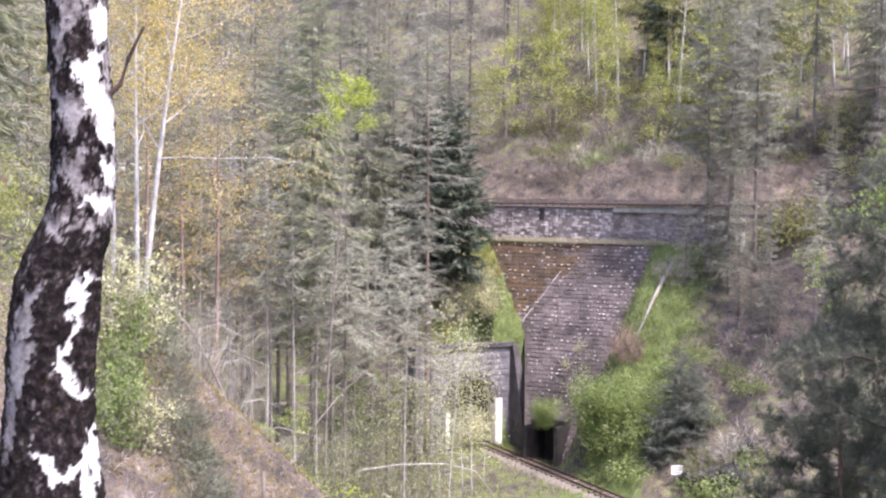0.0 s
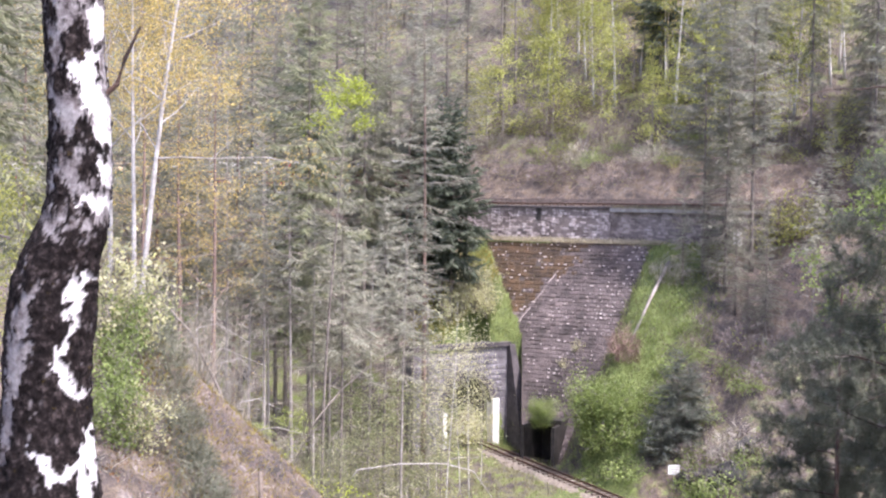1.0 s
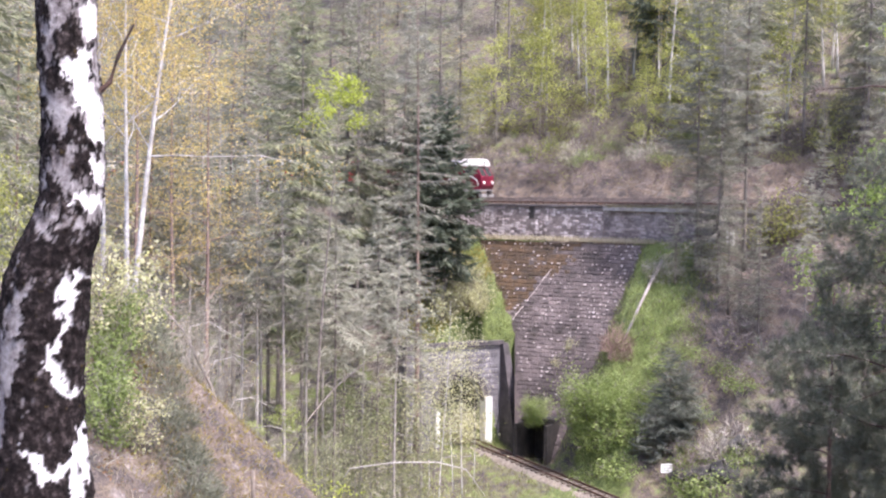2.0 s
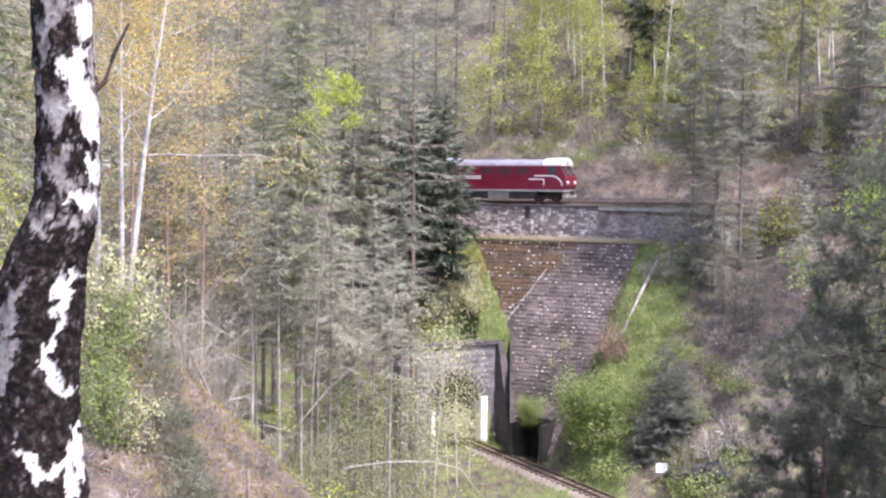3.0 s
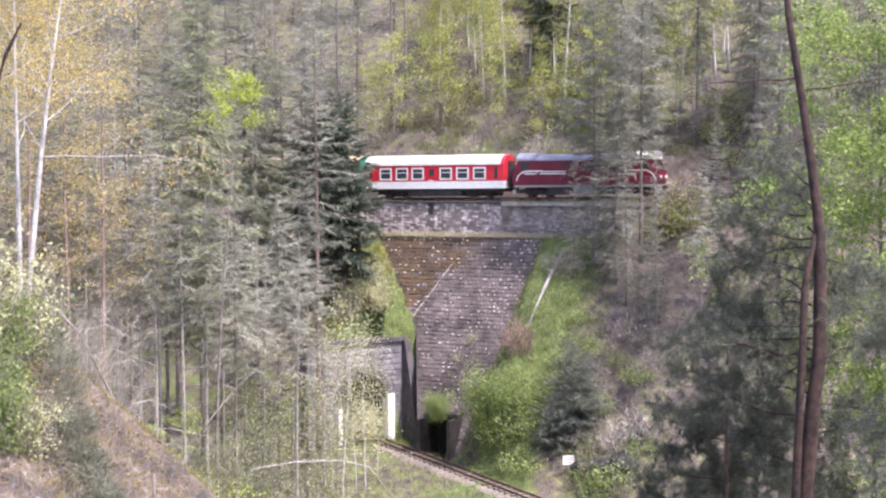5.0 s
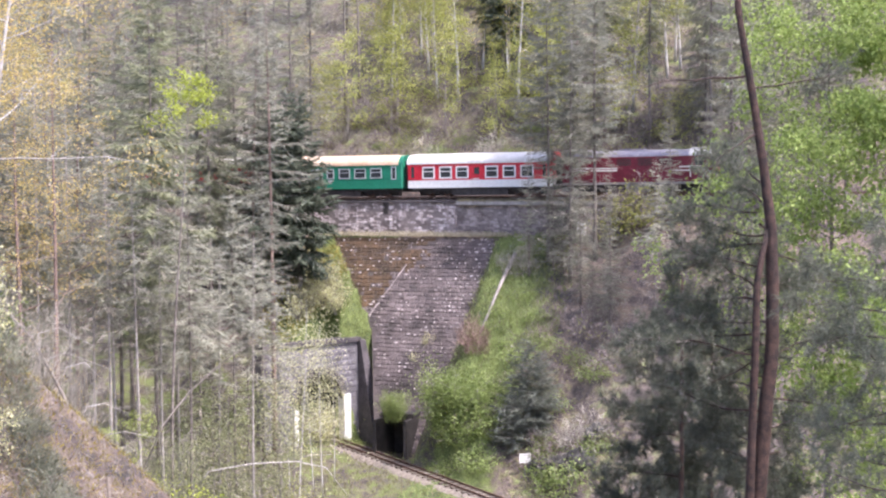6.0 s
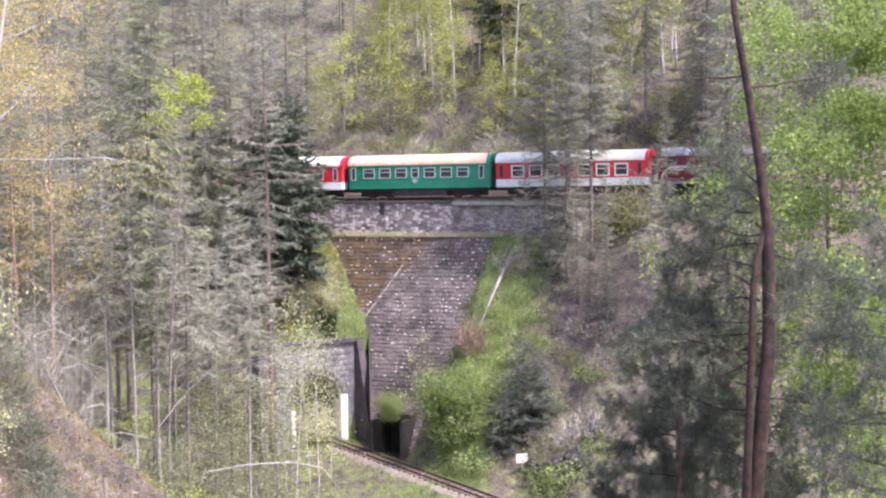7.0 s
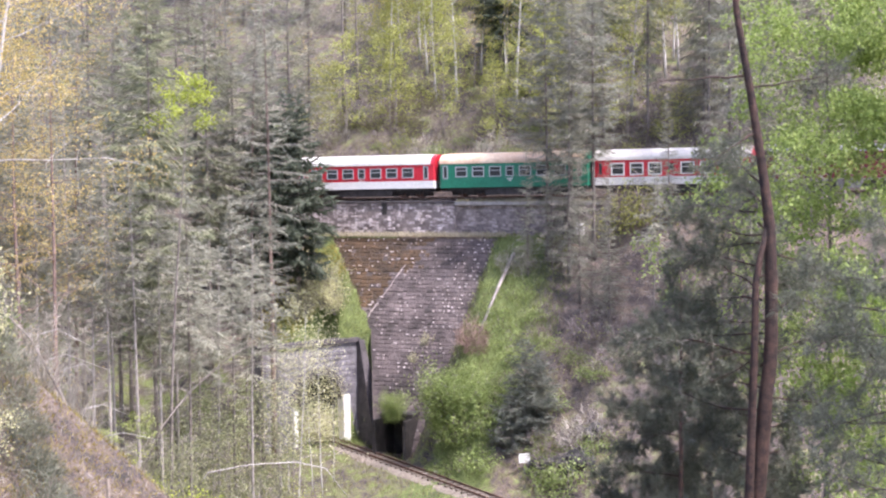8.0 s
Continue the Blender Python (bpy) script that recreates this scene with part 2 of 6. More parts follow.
def ground_z(x, y):
    p = Vector((x, y)) - A
    s, n = p.dot(ALONG), p.dot(OUT)
    bumps = 0.5 * noise.noise((x * 0.13, y * 0.13, 1.0)) + 0.22 * noise.noise((x * 0.45, y * 0.45, 4.0))
    # hill behind the line, bench, slope below it
    if n < -2.6:
        hill = rail_z(s) - 0.3 + (-2.6 - n) * 0.62 + 1.2 * smooth01((-2.6 - n) / 3) + bumps * min(1.0, max(0.0, -3.9 - n) / 3) * 2.0
    elif n < 0.4:
        hill = rail_z(s) - 0.32
    elif n < FACE_N:
        hill = rail_z(s) - 0.32 + (FACE_TOP + 0.25 - rail_z(s) + 0.32) * min(1.0, (n - 0.4) / 0.5)
    else:
        wall = FACE_TOP - (n - FACE_N) / BATTER
        slope = FACE_TOP + 0.2 - (n - FACE_N) / 1.12 + bumps * 0.8
        away = max(face_left(wall) - s, s - face_right(wall), 0.0)
        hill = wall - 0.45 + min(away * 1.7, slope - wall + 0.45)
        if 1.3 < s < 3.95 and wall < 2.8:   # the culvert's recess
            hill = -0.5
    if n >= 0.4:   # away from the walls the bank falls straight from the line
        b = smooth01((abs(s - 0.5) - 15.5) / 3.0)
        hill += (rail_z(s) - 0.4 - max(0.0, n - 1.6) / 1.12 + bumps * 0.8 * min(1.0, max(0.0, n - 1.6)) - hill) * b
    # valley floor with the lower line's bench
    q = Vector((x, y)) - LOW_A
    along, off = q.dot(LOW_D), q.x * -LOW_D.y + q.y * LOW_D.x  # off: to the far side of the line
    # the lower line climbs to the tunnel
    rise = 0.7 * min(1.3, max(0.0, 1 - along / 18)) * smooth01((2.4 - off) / 0.9) * smooth01((off + 6) / 3) * smooth01((along + 12) / 4)
    if along > -0.4:   # the cutting before the tunnel mouth
        hill = min(hill, rise - 0.3 + (max(0.0, off - (1.5 + 2.5 * smooth01((6.0 - along) / 2))) * 3 if off > 0 else max(0.0, -off - 5.0) * 0.5 + bumps * 0.5))
    m = Vector((x, y)) - MOUTH
    deep = -m.dot(MOUTH_D)
    if 0.3 < deep < 9.0 and abs(m.x * -MOUTH_D.y + m.y * MOUTH_D.x) < 3.4:   # room for the bore, and the bank over it
        hill = min(hill, -0.45) if deep < 2.6 and abs(m.x * -MOUTH_D.y + m.y * MOUTH_D.x + 0.36) < 2.5 else max(hill, 7.4)
    floor = rise - 0.38 + (bumps * 0.6 - 0.1) * min(1.0, max(0.0, abs(off) - 1.8) * 0.4)
    if off < -3.0:
        floor -= min(5.0, (-3.0 - off) * 0.16)
    if x < 2:
        floor += min(4.0, (2 - x) * 0.22)
    z = max(hill, floor) if along > -0.5 or n < 8 or off > 2.0 or off < -3.5 else (floor if along > -0.5 else max(hill, floor))
    # the viewer's own hillside and the spur below it
    near = 18.4 - 0.62 * max(0.0, y - 1.5) + bumps
    z = max(z, near)
    spur = 15.0 - (x + 9.0) * (0.98 if x > -9 else 0.35) - 0.42 * abs(y - 45.0) + bumps * 0.8
    z = max(z, spur)
    return z


def steps(*runs):
    out = []
    for a, b, d in runs:
        k = max(1, round((b - a) / d))
        out += [a + (b - a) * i / k for i in range(k)]
    return out + [runs[-1][1]]


GX = steps((-900, -200, 100), (-200, -60, 10), (-60, -14, 2.0), (-14, 30, 0.6), (30, 60, 2.0), (60, 200, 10), (200, 900, 100))
GY = steps((-900, -100, 100), (-100, 0, 10), (0, 30, 2.0), (30, 82, 1.0), (82, 125, 0.6), (125, 180, 2.5), (180, 300, 12), (300, 1500, 150))


def ground_material():
    m, nt, bsdf = nodes_of("forest_floor")
    big, mid, fine = noise_node(nt, 0.16, 5.0), noise_node(nt, 0.9, 6.0, 0.7), noise_node(nt, 9.0, 5.0, 0.75)
    litter = ramp_node(nt, mid.outputs[0], [(0.34, (0.06, 0.055, 0.05)), (0.47, (0.14, 0.115, 0.105)), (0.56, (0.19, 0.15, 0.112)), (0.65, (0.25, 0.215, 0.195)), (0.78, (0.36, 0.325, 0.30))])
    green = ramp_node(nt, mid.outputs[0], [(0.3, (0.08, 0.11, 0.035)), (0.7, (0.20, 0.255, 0.08))])
    at = nt.nodes.new("ShaderNodeAttribute")
    at.attribute_name = "grass"
    add = nt.nodes.new("ShaderNodeMath")
    add.operation = "ADD"
    nt.links.new(at.outputs["Fac"], add.inputs[0])
    nt.links.new(mid.outputs[0], add.inputs[1])
    sel = ramp_node(nt, add.outputs[0], [(0.72, (0, 0, 0)), (0.92, (1, 1, 1))])
    col = mix_node(nt, sel.outputs[0], litter.outputs[0], green.outputs[0])
    tone = ramp_node(nt, big.outputs[0], [(0.3, (0.75, 0.75, 0.78)), (0.7, (1.15, 1.1, 1.06))])
    col = mix_node(nt, 1.0, col, tone.outputs[0], "MULTIPLY")
    g = ramp_node(nt, fine.outputs[0], [(0.32, (0.4, 0.4, 0.4)), (0.68, (1.5, 1.5, 1.5))])
    nt.links.new(mix_node(nt, 1.0, col, g.outputs[0], "MULTIPLY"), bsdf.inputs["Base Color"])
    bsdf.inputs["Roughness"].default_value = 0.95
    bump_to(nt, bsdf, fine.outputs[0], 0.8, 0.12)
    return m


def grass_at(x, y):
    """How green the ground is: fresh on the banks beside the stone face and along the lower line."""
    p = Vector((x, y)) - A
    s, n = p.dot(ALONG), p.dot(OUT)
    g = 0.0
    if 2.0 < n < 32:
        g = 0.5 * smooth01((s - 5.5) / 2) * smooth01((15 - s) / 5)
        g = max(g, 0.5 * smooth01((0 - s) / 1.5) * smooth01((s + 10) / 3) * smooth01((14 - n) / 3))
    if n >= 12 and y > 66:
        g = max(g, 0.30 if s < 8 else 0.22)
    if n < -4:
        g = max(g, 0.25)
    return g


GROUND_MAT = ground_material()


def build_ground():
    nx, ny = len(GX), len(GY)
    verts = [(x, y, ground_z(x, y)) for y in GY for x in GX]
    faces = [(j * nx + i, j * nx + i + 1, (j + 1) * nx + i + 1, (j + 1) * nx + i) for j in range(ny - 1) for i in range(nx - 1)]
    me = bpy.data.meshes.new("ground")
    me.from_pydata(verts, [], faces)
    me.polygons.foreach_set("use_smooth", [True] * len(faces))
    at = me.attributes.new("grass", "FLOAT", "POINT")
    at.data.foreach_set("value", [grass_at(x, y) for x, y, z in verts])
    me.materials.append(GROUND_MAT)
    tagged(new("ground", me), "steep wooded valley sides with brown leaf litter and fresh grass", "ground", kind="structure")


build_ground()

# ---- trees ----


def limb(start, direction, length, rng, bend=0.25, lift=0.0, k=5):
    """A crooked line from start."""
    pts = [Vector(start)]
    d = Vector(direction).normalized()
    for i in range(k):
        d = (d + Vector(rng.normal(size=3) * bend * 0.5) + Vector((0, 0, lift))).normalized()
        pts.append(pts[-1] + d * (length / k))
    return pts


def conifer(name, seed, height, spread, bare, needles, bark, label, droop=0.35, dense=1.0, dead=0.6, girth=0.011, spray=1.0, plume=0.13):
    """A spruce or pine of the wood: tapered trunk, whorls of drooping limbs with feathery sprays, dead twigs below."""
    rng = np.random.default_rng(seed)
    tree = new(name)
    tagged(tree, label, "tree")
    g = Geo()
    lean = rng.normal(size=2) * 0.008 * height
    zs = np.linspace(0, 1, 10)

    def at(z):
        t = z / height
        return Vector((lean[0] * t * t + 0.05 * math.sin(5 * t + seed), lean[1] * t * t, z))
    r0 = girth * height
    g.tube([at(height * t) for t in zs], [r0 * (1.0 - 0.93 * t) + (0.25 * r0 if t == 0 else 0) for t in zs], 8)
    part("trunk", g, bark, tree, smooth=True)
    twigs, C, AX, LN = Geo(), [], [], []
    z = height * bare
    while z < height * 0.985:
        t = (z / height - bare) / (1 - bare)
        reach = spread * (1 - t) ** 0.7 * (0.6 + 0.4 * min(1, t * 5)) + 0.15
        for k in range(int(rng.integers(4, 7))):
            if rng.random() > dense + 0.2 * t:
                continue
            w = rng.uniform(0, 2 * math.pi)
            L = reach * rng.uniform(0.55, 1.2)
            d = Vector((math.cos(w), math.sin(w), 0.35 * t - droop * (1 - t) + rng.normal() * 0.12))
            pts = limb(at(z), d, L, rng, 0.16, -0.05 * (1 - t), 4)
            pts[-1].z += 0.1 * L
            twigs.tube(pts[::2], [0.010 * L + 0.012, 0.008 * L, 0.004], 3, False)
            m = max(3, int(L * 6.6 * spray))
            for i in range(m):
                u = (i + rng.random()) / m * 3.999
                q = pts[int(u)].lerp(pts[int(u) + 1], u % 1)
                dd = (pts[int(u) + 1] - pts[int(u)]).normalized()
                sd = dd.cross(Vector((0, 0, 1)))
                for sgn in (-1, 1):
                    C.append(q)
                    AX.append(dd * rng.uniform(0.3, 0.9) + sd * sgn * rng.uniform(0.3, 1.0) + Vector((0, 0, rng.uniform(-0.8, 0.1))))
                    LN.append(rng.uniform(0.3, 0.75) * (0.55 + 0.3 * min(L, 2.5)))
                if rng.random() < 0.5:
                    C.append(q)
                    AX.append(dd + Vector((rng.normal() * 0.3, rng.normal() * 0.3, rng.uniform(-0.5, 0.5))))
                    LN.append(rng.uniform(0.25, 0.55))
        z += height * rng.uniform(0.012, 0.022) + 0.12
    TC, TA, TL = [], [], []
    for i in range(int(dead * 60)):
        zz = height * rng.uniform(0.06, bare + 0.25)
        w = rng.uniform(0, 2 * math.pi)
        L = spread * rng.uniform(0.3, 1.0)
        pts = limb(at(zz), (math.cos(w), math.sin(w), rng.uniform(-0.45, 0.2)), L, rng, 0.3, 0, 4)
        twigs.tube(pts[::2], [0.020, 0.013, 0.004], 3, False)
        for _ in range(14):
            u = rng.uniform(0.5, 3.999)
            TC.append(pts[int(u)].lerp(pts[int(u) + 1], u % 1))
            TA.append(Vector(rng.normal(size=3)) * 0.8 + (pts[int(u) + 1] - pts[int(u)]).normalized() + Vector((0, 0, -0.3)))
            TL.append(rng.uniform(0.25, 0.8))
    part("branchwork", twigs, TWIG, tree, kind="stuff")
    if TC:
        part("dead_twigwork", leaf_mesh("dead_twigwork", TC, TA, np.array(TL), np.array(TL) * 0.035 + 0.008, rng, slim=True), TWIG_PALE, tree, "bleached dead twigs", kind="stuff")
    LN = np.array(LN)
    part("crown", leaf_mesh("crown", C, AX, LN, LN * plume * 0.72 + 0.016, rng, slim=True), needles, tree)
    return tree


def broadleaf(name, seed, height, spread, bare, leaves, bark, label, count=2500, size=0.12, lean=(0, 0), girth=0.009, limbs=16, rise=0.7, clump=0.5, twigs=2, stout=0.34):
    """A slender leafy tree: leaning trunk, rising limbs, twigs and loose clouds of small leaves."""
    rng = np.random.default_rng(seed)
    tree = new(name)
    tagged(tree, label, "tree")
    K = 9
    line = [Vector((lean[0] * height * t ** 1.3 + 0.012 * height * math.sin(4 * t + seed), lean[1] * height * t ** 1.3 + 0.01 * height * math.cos(3 * t + seed) - 0.01 * height, height * t)) for t in np.linspace(0, 1, K)]
    r0 = girth * height
    g = Geo()
    g.tube(line, [r0 * (1 - 0.9 * t) + (0.3 * r0 if t == 0 else 0) for t in np.linspace(0, 1, K)], 8)
    part("trunk", g, bark, tree, smooth=True)

    def at(t):
        u = min(t, 0.999) * (K - 1)
        return line[int(u)].lerp(line[int(u) + 1], u % 1)
    tw, tips = Geo(), []
    for i in range(limbs):
        t = bare + (0.97 - bare) * (i + rng.random()) / limbs
        w = i * 2.4 + rng.normal() * 0.4
        L = spread * (1.15 - 0.75 * (t - bare) / (1 - bare)) * rng.uniform(0.6, 1.15)
        pts = limb(at(t), (math.cos(w), math.sin(w), rise + rng.normal() * 0.2), L, rng, 0.22, 0.02, 5)
        rr = r0 * stout * (1.1 - t)
        tw.tube(pts, [rr, rr * 0.8, rr * 0.6, rr * 0.45, rr * 0.3, 0.006], 4, False)
        for j in range(2, 6):
            for _ in range(twigs):
                s = limb(pts[j], Vector(rng.normal(size=3)) + Vector((math.cos(w), math.sin(w), 0.2)), L * rng.uniform(0.22, 0.45), rng, 0.4, 0, 3)
                tw.tube(s, [rr * 0.3, rr * 0.22, rr * 0.15, 0.004], 3, False)
                tips += s[1:]
    part("branchwork", tw, bark, tree, kind="stuff")
    tips = np.array([tuple(p) for p in tips])
    c = tips[rng.integers(0, len(tips), count)] + rng.normal(size=(count, 3)) * clump * np.array([1, 1, 0.75])
    part("crown", leaf_mesh("crown", c, rng.normal(size=(count, 3)) + np.array([0, 0, -0.3]), size * rng.uniform(0.7, 1.4, count), size * rng.uniform(0.55, 0.9, count), rng), leaves, tree)
    return tree


def shrub(name, seed, height, spread, leaves, label, count=2500, size=0.1, bark=None, stems=14, category="shrub", shell=0.6, stout=1.0):
    """A bush: crooked stems from one root and an uneven cover of leaves."""
    rng = np.random.default_rng(seed)
    bush = new(name)
    tagged(bush, label, category)
    g, tips = Geo(), []
    for i in range(stems):
        w = rng.uniform(0, 2 * math.pi)
        out = rng.uniform(0.1, 1.0) * spread / height
        pts = limb((rng.normal() * 0.08, rng.normal() * 0.08, -0.1), (math.cos(w) * out, math.sin(w) * out, 1), height * rng.uniform(0.6, 1.05), rng, 0.25, -0.02, 5)
        r = (0.008 * height + 0.006) * stout
        g.tube(pts, [r, r * 0.8, r * 0.6, r * 0.45, r * 0.3, 0.003], 4, False)
        for j in range(1, 6):
            for _ in range(3):
                s = limb(pts[j], rng.normal(size=3) + np.array([math.cos(w) * 0.5, math.sin(w) * 0.5, 0.3]), height * rng.uniform(0.12, 0.3), rng, 0.4, 0, 2)
                g.tube(s, [r * 0.35, r * 0.2, 0.002], 3, False)
                tips += s[1:]
    part("stemwork", g, bark or TWIG, bush, kind="stuff")
    tips = np.array([tuple(p) for p in tips])
    c = tips[rng.integers(0, len(tips), count)] + rng.normal(size=(count, 3)) * 0.10 * height * shell
    part("foliage", leaf_mesh("foliage", c, rng.normal(size=(count, 3)), size * rng.uniform(0.6, 1.4, count), size * rng.uniform(0.5, 0.9, count), rng), leaves, bush)
    return bush


def plant(proto, x, y, z=None, turn=0.0, scale=1.0, wide=None, first=[]):
    """Sets a copy of a plant on the ground; the first call for a kind moves the built one itself."""
    zz = ground_z(x, y) - 0.15 if z is None else z
    w = wide or scale
    m = Matrix.Translation((x, y, zz)) @ Matrix.Rotation(radians(turn), 4, "Z") @ Matrix.Diagonal((w, w, scale, 1))
    if proto not in first:
        first.append(proto)
        proto.matrix_basis = m
        return proto
    k = copy_thing(proto, Matrix.Identity(4))
    k.matrix_basis = m
    return k

# ---- stone face, parapet, tunnel mouth ----
UP_FRAME = Matrix(((ALONG.x, -OUT.x, 0, A.x), (ALONG.y, -OUT.y, 0, A.y), (0, 0, 1, 0), (0, 0, 0, 1)))  # x along, y into the hill


def stone_block(w, h, d, seed):
    """A roughly dressed block; its face is at -y, its edges broken."""
    r = random.Random(seed)
    j = lambda a: r.uniform(-a, a)
    g = Geo()
    b = [(-w / 2, 0, -h / 2), (w / 2, 0, -h / 2), (w / 2, 0, h / 2), (-w / 2, 0, h / 2)]
    e = [(x * 0.96 + j(0.02), -d * r.uniform(0.5, 0.8), z * 0.93 + j(0.015)) for x, y, z in b]
    f = [(x * 0.74 + j(0.04), -d * r.uniform(0.9, 1.25), z * 0.62 + j(0.03)) for x, y, z in b]
    v = b + e + f
    q = []
    for i in range(4):
        n = (i + 1) % 4
        q += [(i, n, n + 4, i + 4), (i + 4, n + 4, n + 8, i + 8)]
    q.append((8, 9, 10, 11))
    g.add(v, q)
    return g.mesh("stone")


COURSE, PITCH = 0.35, 0.46
WIDTHS = (0.65, 0.85, 1.1, 1.4)
BLOCKS = {k: [stone_block(PITCH * w * 1.0, COURSE * 0.97, 0.055, 11 * i + k) for i, w in enumerate(WIDTHS)] for k in range(6)}
for k, mat in enumerate((STONE, STONE_BROWN, STONE_GLINT, LIME_STONE, PARAPET_STONE, PORTAL_STONE)):
    for me in BLOCKS[k]:
        me.materials.append(mat)


def joined(items, name, material, parent, label=""):
    """Many blocks in one mesh."""
    g = Geo()
    for me, m in items:
        g.add([m @ v.co for v in me.vertices], [tuple(p.vertices) for p in me.polygons])
    return part(name, g, material, parent, label, kind="stuff")


def stone_face():
    """The battered stone face between the two lines, in courses."""
    rng = random.Random(5)
    wall = tagged(new("retaining_wall"), "tall sloping stone retaining wall stained brown and grey", "retaining wall", kind="structure")
    wall.matrix_world = UP_FRAME
    slant = math.atan(BATTER)
    g = Geo()
    z_lo, z_hi = -1.0, FACE_TOP
    rows = [z_lo + (z_hi - z_lo) * i / 24 for i in range(25)]
    v = []
    for z in rows:
        y = -(FACE_N + (FACE_TOP - z) * BATTER)
        l, r = face_left(z) - (1.4 if z > 8.6 else 0.15), face_right(z) + 1.2
        v += [(l, y, z), (1.4, y, z), (3.85, y, z), (r, y, z), (r, y + 0.6, z - 0.3), (l, y + 0.6, z - 0.3)]
    f = []
    for i in range(24):
        a = 6 * i
        f += [(a, a + 1, a + 7, a + 6), (a + 2, a + 3, a + 9, a + 8), (a + 3, a + 4, a + 10, a + 9), (a + 5, a, a + 6, a + 11)]
        if rows[i] > 2.3:
            f.append((a + 1, a + 2, a + 8, a + 7))
    g.add(v, f)
    part("core", g, WALL_MORTAR, wall)
    tilt = Matrix.Rotation(-slant, 4, "X")
    singles, rest = 0, {0: [], 1: [], 2: []}
    step = COURSE * math.cos(slant)
    for i in range(int((z_hi + 0.6) / step)):
        z = z_hi - (i + 0.5) * step
        y = -(FACE_N + (FACE_TOP - z) * BATTER)
        l, r = face_left(z) - (0.8 if z > 8.6 else 0.1), face_right(z) + 0.5
        s = l + rng.random() * PITCH
        while s < r:
            w = rng.choice(WIDTHS)
            k = WIDTHS.index(w)
            s += PITCH * w / 2
            if z < 2.6 and 1.5 < s < 3.75:      # the culvert
                s += PITCH * w / 2
                continue
            # brown stain over the upper corner also paints a differently lit fold, bounded by a slanting edge
            brown = s + rng.gauss(0, 0.7) < 0.9 - (FACE_TOP - z) * 0.62 + (1.1 if z > 13 else 0)
            kind = 1 if brown else 0
            if rng.random() < (0.6 if s > r - 2.8 and z > 8.5 else 0.3):   # small pale stones stand proud and paint sunlit specks, denser along the right edge
                rest[2].append((BLOCKS[2][k], Matrix.Translation((s + rng.uniform(-0.1, 0.1), y - 0.06, z + rng.uniform(-0.05, 0.08))) @ tilt @ Matrix.Diagonal((rng.uniform(0.12, 0.5), 0.8, rng.uniform(0.18, 0.42), 1))))
            m = Matrix.Translation((s, y + 0.01 + rng.gauss(0, 0.015), z + rng.gauss(0, 0.018))) @ tilt @ Matrix.Rotation(rng.gauss(0, 0.07), 4, "Y") @ Matrix.Diagonal((rng.uniform(0.9, 1.15), rng.uniform(0.5, 1.1), rng.uniform(0.9, 1.15), 1))
            me = BLOCKS[kind][k]
            if singles < 300 and 9.0 < z and (i + int(s * 3)) % 2:
                ob = part("stone", me, None, wall)
                ob.matrix_basis = m
                singles += 1
            else:
                rest[kind].append((me, m))
            s += PITCH * w / 2
    joined(rest[0], "stone_courses", STONE, wall, "grey rubble stone courses")
    joined(rest[2], "pale_stones", STONE_GLINT, wall, "scattered pale stones painting sunlit specks")
    joined(rest[1], "stained_courses", STONE_BROWN, wall, "brown stained stone courses")
    # pale raised seam where the grey masonry was built against the brown
    g = Geo()
    line = [(-2.0 + 2.1 * i / 14 + rng.gauss(0, 0.02), 9.4 + 3.9 * i / 14) for i in range(15)]
    g.tube([(s, -(FACE_N + (FACE_TOP - z) * BATTER) - 0.03, z) for s, z in line], [rng.uniform(0.04, 0.07) for _ in line], 6)
    part("seam", g, PARAPET_STONE, wall, "pale raised seam")
    # culvert at the foot
    g = Geo()
    y = -(FACE_N + (FACE_TOP - 0.9) * BATTER)
    for a, b in ((1.35, 1.6), (3.7, 3.95)):
        g.box(a, y - 1.4, -0.8, b, y + 2.5, 2.75)
    g.box(1.35, y - 0.1, 2.75, 3.95, y + 2.5, 3.05)
    g.box(1.6, y + 2.0, -0.8, 3.7, y + 2.2, 2.75)
    # Near-black colour paints the opening's shade onto its lining.
    part("culvert_lining", g, SHADE_DARK, wall, "culvert lining in shade-dark colour")
    return wall


